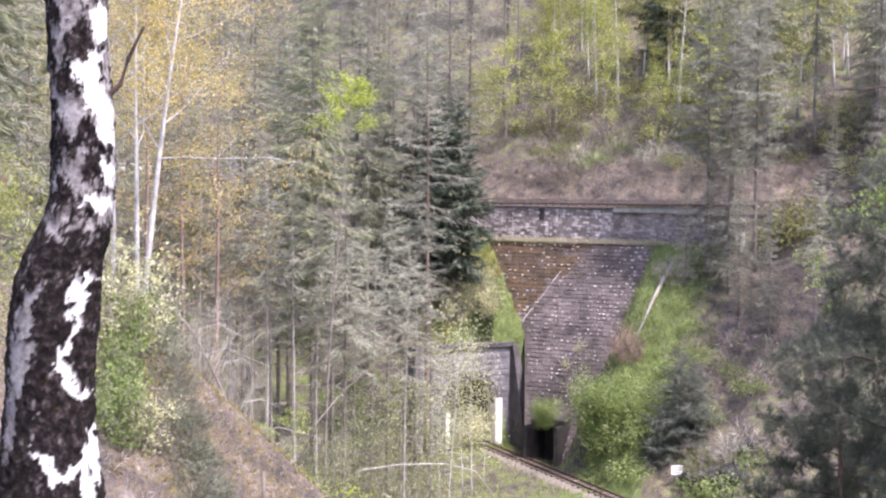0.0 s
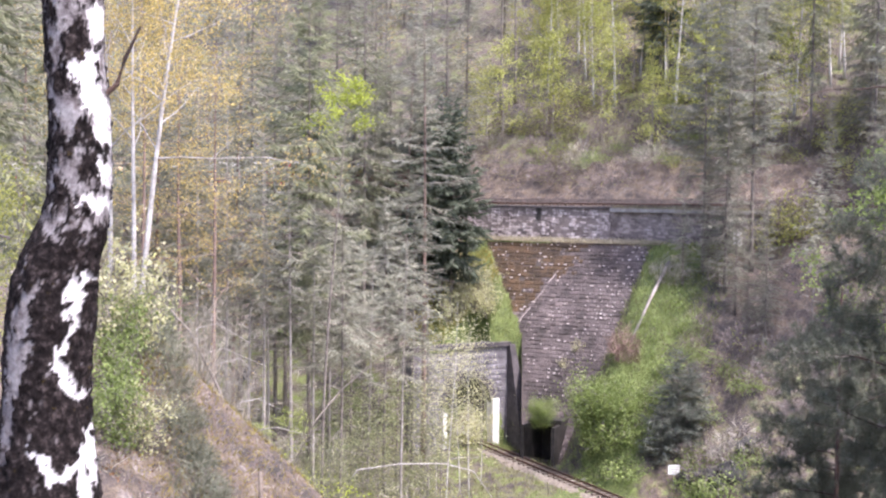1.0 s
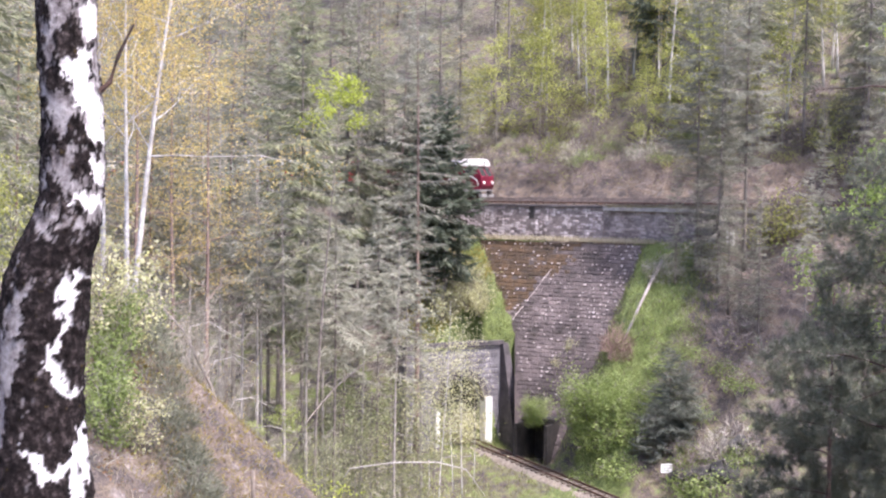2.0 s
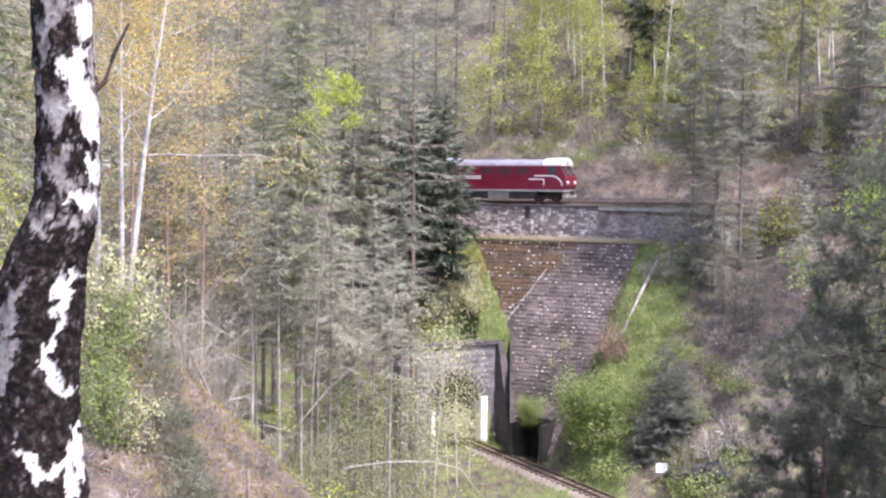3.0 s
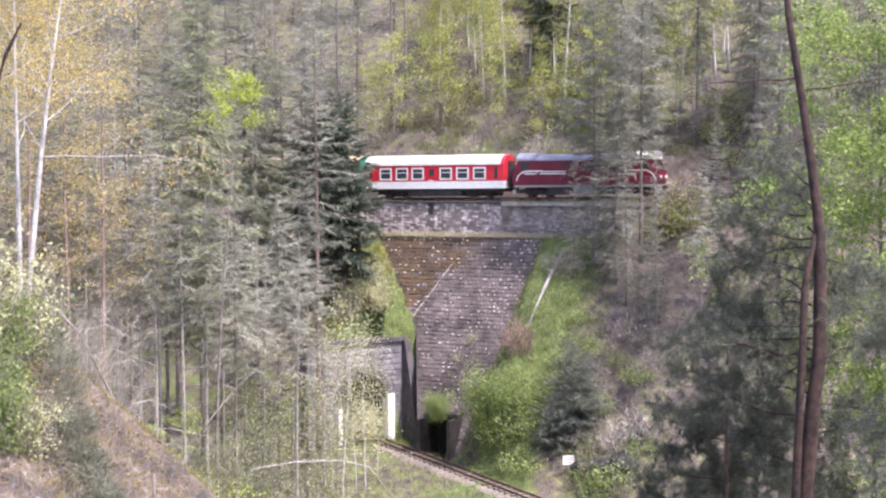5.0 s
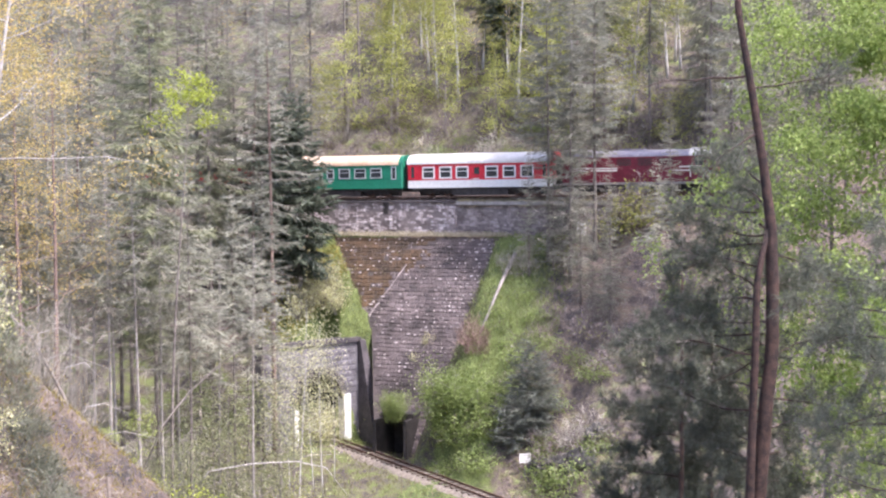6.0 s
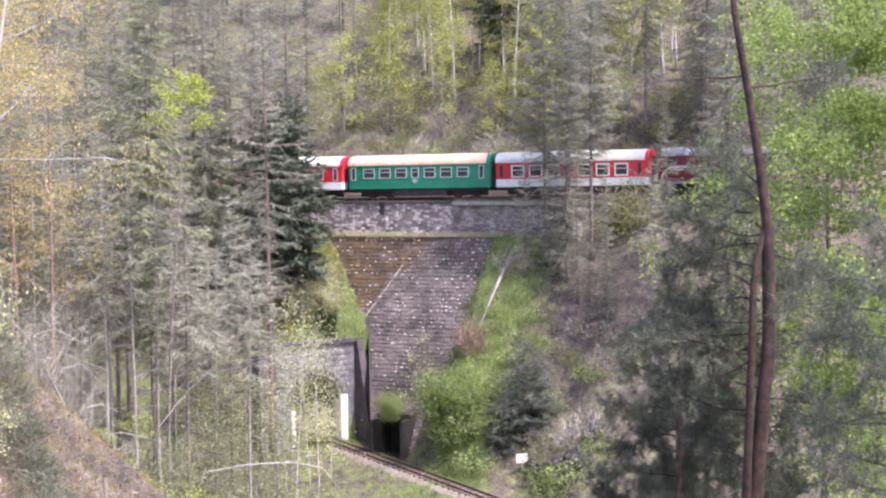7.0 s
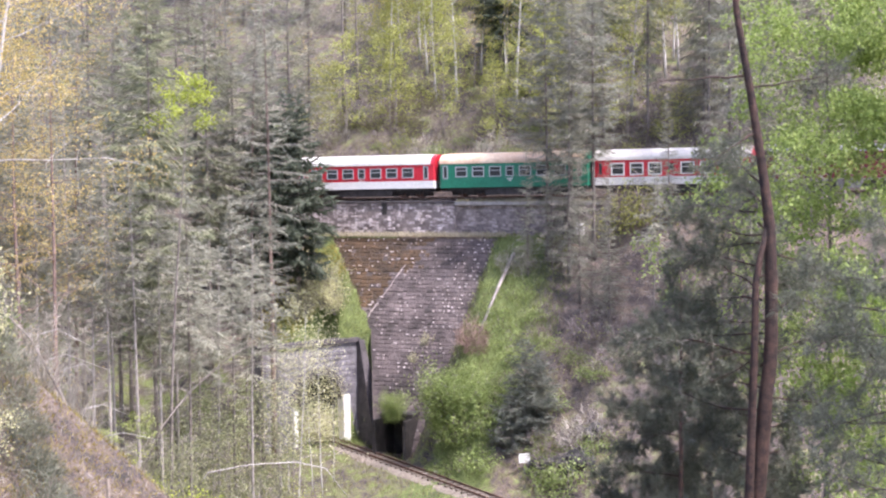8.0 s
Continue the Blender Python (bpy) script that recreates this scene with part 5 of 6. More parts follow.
wood([
    # beside and before the stone face
    (SPRUCE_DARK, 0.6, 107.6, 0.95, 0), (SPRUCE_DARK, 0.1, 108.5, 0.95, 100), (SPRUCE_DARK, -0.5, 111, 0.85, 210), (SPRUCE_FULL, -0.6, 112, 0.85, 40), (SPRUCE_FULL, -1.9, 113, 0.85, 0), (SPRUCE_FULL, -3.5, 115, 0.9, 140), (SPRUCE_FULL, -2.7, 112, 0.7, 200), (SPRUCE_FULL, -5.6, 115, 0.85, 100), (SPRUCE, -4.9, 114, 0.95, 210), (PINE_GREY, -6.3, 116, 0.95, 280), (SPRUCE, -7.6, 117, 0.95, 330), (SPRUCE, -17.4, 116, 0.9, 30), (FUZZY, -16.2, 118, 0.9, 130),
    (PINE_FRONT, -0.5, 99, 1.0, 40), (SILVER, -2.1, 90, 0.85, 0), (SILVER, -3.5, 87, 0.75, 80), (SILVER, -1.0, 97, 0.85, 190),
    (SPRUCE_TALL, -5.2, 88, 1.0, 0), (SPRUCE, -6.6, 92, 1.0, 60), (SPRUCE, -3.0, 106, 1.05, 130), (PINE_GREY, -1.3, 109, 0.9, 70), (SPRUCE_B, -1.6, 93, 0.7, 150), (SPRUCE_B, -4.4, 98, 1.0, 220),
    (POLE, -7.7, 80, 0.95, 0), (POLE, -7.05, 79, 1.0, 50), (POLE, -6.85, 82, 1.0, 90), (POLE, -5.9, 78, 1.0, 130), (POLE, -5.0, 79, 0.95, 200),
    (POLE, -8.6, 82, 1.1, 20), (POLE, -1.43, 80, 0.8, 260), (POLE, -2.8, 83, 0.8, 300), (SPRUCE_B, -3.9, 79, 0.85, 170), (POLE, -4.4, 84, 0.85, 30), (POLE, -0.3, 86, 0.7, 110),
    # wood on the left, behind the birches
    (PINE_GREY, -8.3, 96, 1.1, 100), (SPRUCE, -10.2, 100, 1.1, 200), (PINE_GREY, -10.3, 88, 1.1, 300), (SPRUCE, -12.6, 98, 1.1, 30), (PINE_GREY, -9.0, 86, 1.0, 220), (PINE_GREY, -11.4, 84, 1.05, 10),
    (PINE_GREY, -13.6, 90, 1.1, 60), (SPRUCE, -15.0, 96, 1.1, 90), (SPRUCE, -16.6, 92, 1.1, 150), (PINE_GREY, -9.5, 92, 1.0, 170),
    (SPRUCE_B, -6.2, 104, 1.1, 10), (SPRUCE_B, -8.0, 106, 1.1, 100), (SPRUCE_B, -11.0, 108, 1.1, 210), (SPRUCE_B, -14.2, 106, 1.1, 320),
    (FUZZY, -9.0, 122, 1.1, 300), (FUZZY, -10.8, 120, 1.1, 50), (FUZZY, -12.5, 124, 1.1, 140), (FUZZY, -14.4, 122, 1.1, 250),
    (FUZZY, -16.2, 126, 1.1, 20), (FUZZY, 0.3, 121, 0.95, 30), (SPRUCE_B, -1.0, 123, 0.9, 130), (FUZZY, 1.1, 125, 0.85, 230), (FUZZY, -2.6, 122, 0.95, 330),
    (POLE, -9.8, 82, 1.1, 10), (POLE, -10.7, 86, 1.1, 60),
    # right of the face, before the upper line
    (PINE_HAZE, 10.7, 103.5, 0.85, 0), (PINE_HAZE, 12.6, 102, 0.9, 120), (PINE_HAZE, 11.7, 104.5, 0.8, 240), (FUZZY, 11.6, 101, 0.8, 200), (FUZZY, 9.9, 103, 0.42, 300), (FUZZY, 10.9, 102.5, 0.42, 80), (FUZZY, 12.0, 99, 0.45, 20),
    (FUZZY, 17.0, 111, 0.9, 40), (SPRUCE_FULL, 18.6, 112, 0.85, 180), (PINE_HAZE, 12.9, 120, 0.75, 300), (FUZZY, 13.2, 95, 0.5, 70), (SPRUCE_B, 15.0, 92, 0.5, 20), (SPRUCE, 17.0, 90, 0.45, 60),
    (FUZZY, 18.0, 99, 1.0, 40), (SPRUCE_B, 18.4, 92, 1.0, 100), (SPRUCE, 20.0, 88, 1.0, 140),
    (SPRUCE, 11.2, 118, 0.8, 40), (SPRUCE, 13.0, 114, 0.8, 100), (SPRUCE, 14.8, 112, 0.85, 160), (SPRUCE, 17.2, 108, 0.9, 220), (SPRUCE, 19.4, 106, 0.9, 300), (SPRUCE, 21.5, 100, 0.9, 20),
    (SPRUCE_YOUNG, 9.8, 91.5, 0.95, 0), (SPRUCE_YOUNG, 9.2, 91, 0.6, 70), (SPRUCE_YOUNG, 10.4, 92, 0.7, 200), (FUZZY, 12.5, 97, 0.3, 50), (FUZZY, 13.1, 96, 0.34, 150), (BRUSH_BROWN, 12.8, 95.5, 1.0, 0),
    (SHRUB_BIG, 6.6, 95.5, 0.68, 0), (SHRUB_BIG, 7.3, 94.5, 0.4, 90), (SHRUB_BIG, 4.3, 99.6, 0.30, 0, 2.8),
    (BRUSH_RUSSET, 7.6, 99.6, 0.8, 0), (BRUSH_RUSSET, 7.75, 98.8, 0.6, 100), (SHRUB_CREAM, 5.7, 104.4, 0.36, 0, 7.3), (SHRUB_CREAM, 5.2, 104.0, 0.3, 90, 6.1), (UNDER_FRESH, 9.5, 97, 0.7, 0), (UNDER_FRESH, 9.7, 101.5, 0.6, 90), (BRUSH_GREY, 9.6, 103.5, 0.6, 30), (BRUSH_GREY, 9.2, 104.5, 0.5, 130),
    (UNDER_FRESH, 10.9, 87.5, 0.7, 0), (UNDER_FRESH, 11.0, 86.5, 0.8, 60), (UNDER_FRESH, 11.9, 86, 0.9, 120), (BRUSH_BROWN, 11.3, 88.5, 0.9, 0), (BRUSH_BROWN, 10.7, 90.5, 0.7, 90), (BRUSH_GREY, 12.2, 88, 0.8, 40), (UNDER_FRESH, 12.8, 87, 0.8, 200), (UNDER_FRESH, 10.7, 89.5, 0.8, 270),
    (SPRUCE_DARK, 8.9, 130, 0.9, 40), (SPRUCE, 18.6, 104, 0.7, 80), (FUZZY, 17.0, 112, 0.7, 200), (FUZZY, 19.2, 104, 0.8, 150), (FUZZY, 21.0, 96, 0.9, 20), (SPRUCE, 22.4, 94, 0.8, 300), (SPRUCE, 20.2, 112, 0.8, 110), (SPRUCE, 22.8, 106, 0.8, 200),
    (UNDER_GREEN, 13.6, 103.5, 1.2, 0), (UNDER_GREEN, 14.2, 102.5, 1.4, 70), (UNDER_GREEN, 14.9, 101.5, 1.3, 150), (UNDER_GREEN, 14.5, 103, 1.2, 220), (FUZZY, 15.6, 100.5, 0.42, 30),
    # the birches on the spur and the shrubs below them
    (BIRCH_ORANGE, -12.3, 48, 1.05, 0), (BIRCH_ORANGE_B, -12.6, 49, 1.05, 80), (BIRCH_ORANGE_B, -13.1, 50, 1.05, 190), (COPPER, -9.4, 62, 1.05, 60), (COPPER, -10.6, 66, 1.1, 0), (COPPER, -11.6, 58, 1.0, 200),
    (SHRUB_CREAM, 0.5, 107, 0.9, 0), (SHRUB_CREAM, 1.1, 108, 0.8, 90), (SHRUB_CREAM, 0.9, 105, 0.9, 180), (SHRUB_CREAM, 1.6, 106, 0.7, 270), (SHRUB_CREAM, 1.5, 104.5, 0.9, 30), (SHRUB_CREAM, 2.0, 106.5, 0.7, 130), (SHRUB_CREAM, 1.2, 103.5, 0.9, 300), (UNDER_GREEN, 0.3, 104, 1.2, 0), (SHRUB_CREAM, 1.5, 107.4, 0.9, 10), (SHRUB_CREAM, 1.9, 107.9, 0.8, 80), (SHRUB_CREAM, 1.2, 109.0, 0.9, 150), (SHRUB_CREAM, 1.7, 109.4, 0.7, 220), (SHRUB_CREAM, 0.9, 107.2, 1.0, 300), (SHRUB_CREAM, 2.15, 106.7, 0.6, 40), (SHRUB_CREAM, 1.4, 106.6, 0.8, 200),
    (UNDER_FRESH, 6.5, 94, 0.7, 0), (UNDER_FRESH, 7.1, 94, 0.8, 60), (UNDER_FRESH, 7.8, 93.5, 1.0, 140), (UNDER_FRESH, 8.5, 93, 1.0, 200),
    (LIME, -4.5, 77, 1.03, 0), (BLOSSOM, 0.5, 82, 1.0, 0), (BLOSSOM, 1.3, 90, 0.75, 90), (BLOSSOM, 0.0, 90, 0.7, 200), (BLOSSOM, 0.9, 93, 0.7, 140), (BLOSSOM, 1.9, 95, 0.55, 250),
    (LEFT_SAPLING, -16.9, 36, 0.8, 0), (LEFT_SAPLING, -17.8, 38, 0.7, 90), (SPRUCE, -17.5, 72, 1.0, 30), (PINE_GREY, -16.5, 78, 1.0, 120), (SPRUCE_TALL, -18.3, 66, 0.9, 210), (SPRUCE_TALL, -15.6, 84, 0.85, 100),
    (SHRUB_CREAM, -13.4, 44, 1.1, 0), (SHRUB_GREEN, -12.9, 43, 0.8, 40), (SHRUB_CREAM, -11.9, 44, 0.8, 90), (SHRUB_GREEN, -12.5, 41.5, 0.8, 200), (SHRUB_GREEN, -12.6, 39.5, 0.7, 150),
    (SHRUB_GREEN, -13.2, 40, 0.7, 60), (SHRUB_GREEN, -11.6, 48, 0.9, 250), (SHRUB_CREAM, -12.0, 40, 0.6, 10), (SHRUB_CREAM, -14.5, 42, 1.0, 120),
    (SHRUB_BARE, -9.6, 46, 1.0, 0), (SHRUB_BARE, -8.6, 52, 1.0, 100), (SHRUB_BARE, -10.6, 47, 1.0, 200), (SHRUB_BARE, -9.0, 58, 1.1, 30), (SHRUB_BARE, -11.2, 50, 0.9, 120), (SHRUB_BARE, -8.2, 60, 1.0, 60), (SHRUB_BARE, -9.9, 54, 1.1, 160), (SHRUB_BARE, -7.4, 64, 0.9, 220),
    (JUNIPER_BUSH, -11.3, 44, 0.8, 0), (JUNIPER_BUSH, -10.7, 43.5, 0.6, 60), (JUNIPER_BUSH, -10.9, 42, 0.7, 130), (JUNIPER_BUSH, -10.2, 42.5, 0.6, 200), (JUNIPER_BUSH, -10.4, 41, 0.75, 250), (JUNIPER_BUSH, -9.7, 41.5, 0.55, 300),
    (JUNIPER_BUSH, -9.8, 40, 0.8, 20), (JUNIPER_BUSH, -9.2, 40.5, 0.6, 80), (JUNIPER_BUSH, -9.0, 39, 0.7, 110), (JUNIPER_BUSH, -11.6, 46, 0.7, 170), (JUNIPER_BUSH, -8.6, 39.5, 0.6, 320),
    (POPLAR, -4.5, 74, 1.0, 0), (POPLAR, -6.1, 76, 0.8, 60), (CLUMP, -6.1, 76, 1.0, 0), (CLUMP, -7.2, 73, 0.62, 90), (POPLAR, -7.2, 72, 0.7, 100), (POPLAR, -5.0, 72, 0.8, 220),
])
rng = random.Random(3)
# the hillside behind the upper line: leafy thicket above the stone face, conifers to both sides
for i in range(84):
    s, n = rng.uniform(-15, 17), -(7.5 + 34 * rng.random() ** 1.4)
    p = up_point(s, n, 0)
    k = rng.random()
    proto = HILL_BARE if k > 0.86 else HILL_BIRCH_B if k < 0.45 or n > -11 else HILL_BIRCH
    plant(proto, p.x, p.y, None, rng.uniform(0, 360), rng.uniform(0.7, 1.15))
for i in range(46):   # low brushwood at the foot of the bank behind the line
    p = up_point(-12 + 1.0 * i + rng.uniform(-1, 1), -rng.uniform(3.9, 7.5), 0)
    plant(BRUSH_LOW, p.x, p.y, None, rng.uniform(0, 360), rng.uniform(0.5, 0.95))
for i in range(36):
    s = rng.choice((rng.uniform(-60, -13), rng.uniform(14, 62), rng.uniform(-20, 20)))
    n = -rng.uniform(8 if abs(s) > 20 else 38, 60)
    p = up_point(s, n, 0)
    plant(rng.choice((SPRUCE_B, PINE_GREY, SPRUCE, SPRUCE_B)), p.x, p.y, None, rng.uniform(0, 360), rng.uniform(0.6, 0.9))
for i in range(13):
    p = up_point(rng.uniform(-44, -9), -rng.uniform(16, 46), 0)
    plant(rng.choice((SPRUCE_B, FUZZY)), p.x, p.y, None, rng.uniform(0, 360), rng.uniform(0.7, 0.95))
for i in range(24):   # thin leafless growth above the line on the left
    p = up_point(rng.uniform(-46, -12), -rng.uniform(5, 34), 0)
    plant(rng.choice((HILL_BARE, SPRUCE_B, BRUSH_GREY, HILL_BARE)), p.x, p.y, None, rng.uniform(0, 360), rng.uniform(0.7, 1.1))
for i in range(74):
    s, n = rng.uniform(-14, 45), -rng.uniform(4.4, 14)
    p = up_point(s, n, 0)
    plant(BRUSH_BROWN if rng.random() < 0.72 else BRUSH_GREY, p.x, p.y, None, rng.uniform(0, 360), rng.uniform(0.35, 0.9))
for i in range(46):
    s, n = rng.uniform(-14, 22), -rng.uniform(5, 34)
    p = up_point(s, n, 0)
    plant(UNDER_GREEN, p.x, p.y, None, rng.uniform(0, 360), rng.uniform(0.5, 1.1))
for i in range(16):   # low green patches at the foot of the thicket
    p = up_point(rng.uniform(-8, 12), -rng.uniform(6, 10), 0)
    plant(UNDER_FRESH, p.x, p.y, None, rng.uniform(0, 360), rng.uniform(0.35, 0.6))
# thicket on the valley floor under the conifers, and on the right-hand bank
for i in range(60):
    x, y = polar(rng.uniform(-8, 1.8), rng.uniform(72, 99))
    if x > -1.5 and y > 88:     # clear before the tunnel mouth
        continue
    plant(UNDER_GREEN if rng.random() < 0.75 else BRUSH_GREY, x, y, None, rng.uniform(0, 360), rng.uniform(0.5, 1.1))
for i in range(17):   # soft green saplings between the thin stems
    x, y = polar(rng.uniform(-4.6, 0.5), rng.uniform(72, 86))
    plant(SAPLING_SOFT, x, y, None, rng.uniform(0, 360), rng.uniform(0.65, 1.1))
for i in range(9):
    x, y = polar(rng.uniform(-8.0, -4.6), rng.uniform(74, 86))
    plant(SAPLING_SOFT, x, y, None, rng.uniform(0, 360), rng.uniform(0.35, 0.65))
for i in range(34):
    x, y = polar(rng.uniform(9.5, 20), rng.uniform(74, 99))
    plant(rng.choice((BRUSH_BROWN, BRUSH_BROWN, UNDER_FRESH)), x, y, None, rng.uniform(0, 360), rng.uniform(0.4, 0.9))
for i in range(16):
    x, y = polar(rng.uniform(7.5, 12), rng.uniform(90, 101))
    plant(UNDER_FRESH, x, y, None, rng.uniform(0, 360), rng.uniform(0.4, 0.9))


# ---- the near trees ----
def old_birch():
    """The near birch: swelling, bent trunk; black furrowed bark plates stand proud of the white bark."""
    tree = tagged(new("birch"), "old birch trunk with white bark and black furrowed patches", "tree")
    sides, rows = 110, 420
    z0, z1 = -2.6, 2.4
    v, dark, sunlit = [], [], []
    # height, middle, radius of the bent trunk
    BEND = np.array(((-1.696, -0.148, 0.257), (-1.467, -0.151, 0.236), (-1.325, -0.153, 0.22), (-1.183, -0.152, 0.21), (-0.9, -0.142, 0.21), (-0.758, -0.124, 0.21), (-0.617, -0.111, 0.203), (-0.476, -0.079, 0.188), (-0.335, -0.02, 0.167), (-0.194, 0.011, 0.151), (-0.054, 0.019, 0.15), (0.225, 0.019, 0.147), (0.502, -0.008, 0.139), (0.779, -0.014, 0.143)))
    # runs of painted sunlit bark, painted shaded bark and black scars: across, height, half width
    SUNNY = (((0.092, 0.727, 0.025), (0.098, 0.616, 0.031)), ((0.092, 0.519, 0.02), (0.031, 0.435, 0.056), (0.081, 0.325, 0.056), (0.123, 0.186, 0.039), (0.157, 0.075, 0.023)), ((0.132, -0.009, 0.025), (0.154, -0.107, 0.025)), ((0.031, -0.226, 0.028), (0.101, -0.191, 0.039), (0.148, -0.247, 0.025)), ((0.059, -0.585, 0.02), (0.008, -0.628, 0.039), (0.002, -0.712, 0.039), (-0.0, -0.817, 0.023), (-0.031, -0.896, 0.023), (-0.077, -1.01, 0.023), (-0.032, -1.094, 0.028), (0.016, -1.179, 0.025)), ((0.064, -1.334, 0.025), (0.058, -1.462, 0.034), (0.05, -1.69, 0.028)), ((-0.201, -1.408, 0.011), (-0.134, -1.479, 0.023), (-0.055, -1.563, 0.042), (0.025, -1.505, 0.034)))
    SHADED = (((-0.038, 0.739, 0.073), (-0.024, 0.642, 0.028)), ((-0.094, 0.614, 0.028), (-0.08, 0.475, 0.028)), ((-0.108, 0.308, 0.028), (-0.03, 0.268, 0.056), (0.003, 0.157, 0.039)), ((-0.011, -0.025, 0.042), (0.003, -0.178, 0.028)), ((-0.123, -0.124, 0.02), (-0.081, -0.054, 0.017)), ((-0.151, -0.292, 0.031), (-0.076, -0.39, 0.017)), ((-0.166, -0.601, 0.025), (-0.217, -0.701, 0.028), (-0.256, -0.814, 0.056), (-0.274, -1.012, 0.056), (-0.294, -1.125, 0.039)), ((-0.308, -1.182, 0.025), (-0.322, -1.353, 0.034), (-0.343, -1.495, 0.02)))
    SCARS = (((-0.119, 0.738, 0.025), (-0.097, 0.691, 0.023)), ((0.031, 0.629, 0.034), (0.017, 0.546, 0.056), (0.073, 0.483, 0.023)), ((-0.13, 0.544, 0.034), (-0.125, 0.475, 0.014)), ((-0.03, 0.454, 0.014), (-0.036, 0.379, 0.051), (0.025, 0.332, 0.028)), ((-0.103, 0.183, 0.023), (-0.12, 0.072, 0.034), (-0.098, -0.012, 0.023)), ((-0.067, 0.064, 0.028), (0.031, 0.087, 0.025), (0.081, 0.144, 0.025), (0.109, 0.055, 0.025), (0.081, -0.038, 0.045)), ((-0.081, -0.109, 0.02), (-0.095, -0.18, 0.034), (-0.025, -0.193, 0.025), (0.003, -0.248, 0.023)))

    def depth(runs, x, z):
        """How far inside the runs a place lies, in their half widths; below zero outside."""
        best = -9.0
        for run in runs:
            for (xa, za, wa), (xb, zb, wb) in zip(run, run[1:]):
                dx, dz = xb - xa, zb - za
                t = min(1.0, max(0.0, ((x - xa) * dx + (z - za) * dz) / (dx * dx + dz * dz)))
                best = max(best, 1.0 - math.hypot(x - xa - t * dx, z - za - t * dz) / (wa + t * (wb - wa)))
        return best
    for j in range(rows):
        z = z0 + (z1 - z0) * j / (rows - 1)
        cx, r = np.interp(z, BEND[:, 0], BEND[:, 1]), np.interp(z, BEND[:, 0], BEND[:, 2])
        for i in range(sides):
            w = 2 * math.pi * i / sides
            c, s = math.cos(w), math.sin(w)          # c to the right, s away from the viewer
            x = cx + r * c - 0.018
            jx = 0.030 * noise.fractal((x * 22, s * 2, z * 14), 0.6, 2.2, 5)
            jz = 0.045 * noise.fractal((x * 26 + 9, s * 2, z * 10), 0.6, 2.2, 5)
            n = 0.55 * noise.fractal((c * 4.0, s * 4.0, z * 9 + 3.0), 0.6, 2.1, 6) + 0.4 * noise.noise((c * 16, s * 16, z * 36.0))
            low = smooth01((-0.26 - z) / 0.2)
            sun, grey, scar = (depth(runs, x + jx, z + jz) for runs in (SUNNY, SHADED, SCARS))
            k = -0.02 + 0.50 * low + n + 0.25 * smooth01((-0.55 - c) / 0.3)
            k = max(k, 1.0 * scar + 0.6 * n + 0.28)
            k = min(k, -1.3 * grey + 1.3 * n + 0.16) if grey > -0.6 and scar < 0.1 else k
            k = min(k, -1.9 * sun + 0.7 * n + 0.30 + 0.18 * smooth01((-1.2 - z) / 0.2)) if sun > -0.5 else k
            b = smooth01(k / 0.16 + 0.5)
            rough = noise.fractal((c * 7, s * 7, z * 16), 0.8, 2.1, 4)
            rr = r + b * (0.007 + 0.013 * rough) + 0.002 * noise.noise((c * 4, s * 4, z * 12))
            v.append((cx + rr * c, rr * s, z))
            dark.append(b)
            sunlit.append(smooth01(sun * 1.8 + 0.45 + 0.8 * n))
    f = [(j * sides + i, j * sides + (i + 1) % sides, (j + 1) * sides + (i + 1) % sides, (j + 1) * sides + i) for j in range(rows - 1) for i in range(sides)]
    me = bpy.data.meshes.new("trunk")
    me.from_pydata(v, [], f)
    me.polygons.foreach_set("use_smooth", [True] * len(f))
    at = me.attributes.new("furrow", "FLOAT", "POINT")
    at.data.foreach_set("value", dark)
    at = me.attributes.new("sunlit", "FLOAT", "POINT")
    at.data.foreach_set("value", sunlit)
    m, nt, bsdf = nodes_of("old_birch_bark")
    a = nt.nodes.new("ShaderNodeAttribute")
    a.attribute_name = "furrow"
    n2, n3, n4 = noise_node(nt, 24.0, 7.0, 0.72), noise_node(nt, 9.0, 6.0, 0.75), noise_node(nt, 22.0, 3.0)
    white = ramp_node(nt, n3.outputs[0], [(0.36, (0.08, 0.062, 0.062)), (0.48, (0.24, 0.215, 0.22)), (0.62, (0.40, 0.375, 0.38))])
    a2 = nt.nodes.new("ShaderNodeAttribute")
    a2.attribute_name = "sunlit"
    sun_white = ramp_node(nt, n3.outputs[0], [(0.3, (0.74, 0.70, 0.71)), (0.6, (0.88, 0.85, 0.86))])
    white = mix_node(nt, a2.outputs["Fac"], white.outputs[0], sun_white.outputs[0])   # sunlight painted white on one side, shade painted grey on the rest
    fleck = ramp_node(nt, n2.outputs[0], [(0.3, (0.55, 0.5, 0.5)), (0.45, (1, 1, 1))])
    white = mix_node(nt, 1.0, white, fleck.outputs[0], "MULTIPLY")
    black = ramp_node(nt, n2.outputs[0], [(0.36, (0.003, 0.002, 0.002)), (0.52, (0.018, 0.013, 0.013)), (0.62, (0.06, 0.047, 0.046)), (0.72, (0.16, 0.13, 0.125))])
    moss = ramp_node(nt, n4.outputs[0], [(0.66, (0, 0, 0)), (0.74, (1, 1, 1))])
    black = mix_node(nt, moss.outputs[0], black.outputs[0], (0.07, 0.048, 0.010))
    nt.links.new(mix_node(nt, a.outputs["Fac"], white, black), bsdf.inputs["Base Color"])
    bsdf.inputs["Roughness"].default_value = 0.85
    bsdf.inputs["Specular IOR Level"].default_value = 0.15
    bump_to(nt, bsdf, n2.outputs[0], 1.0, 0.02)
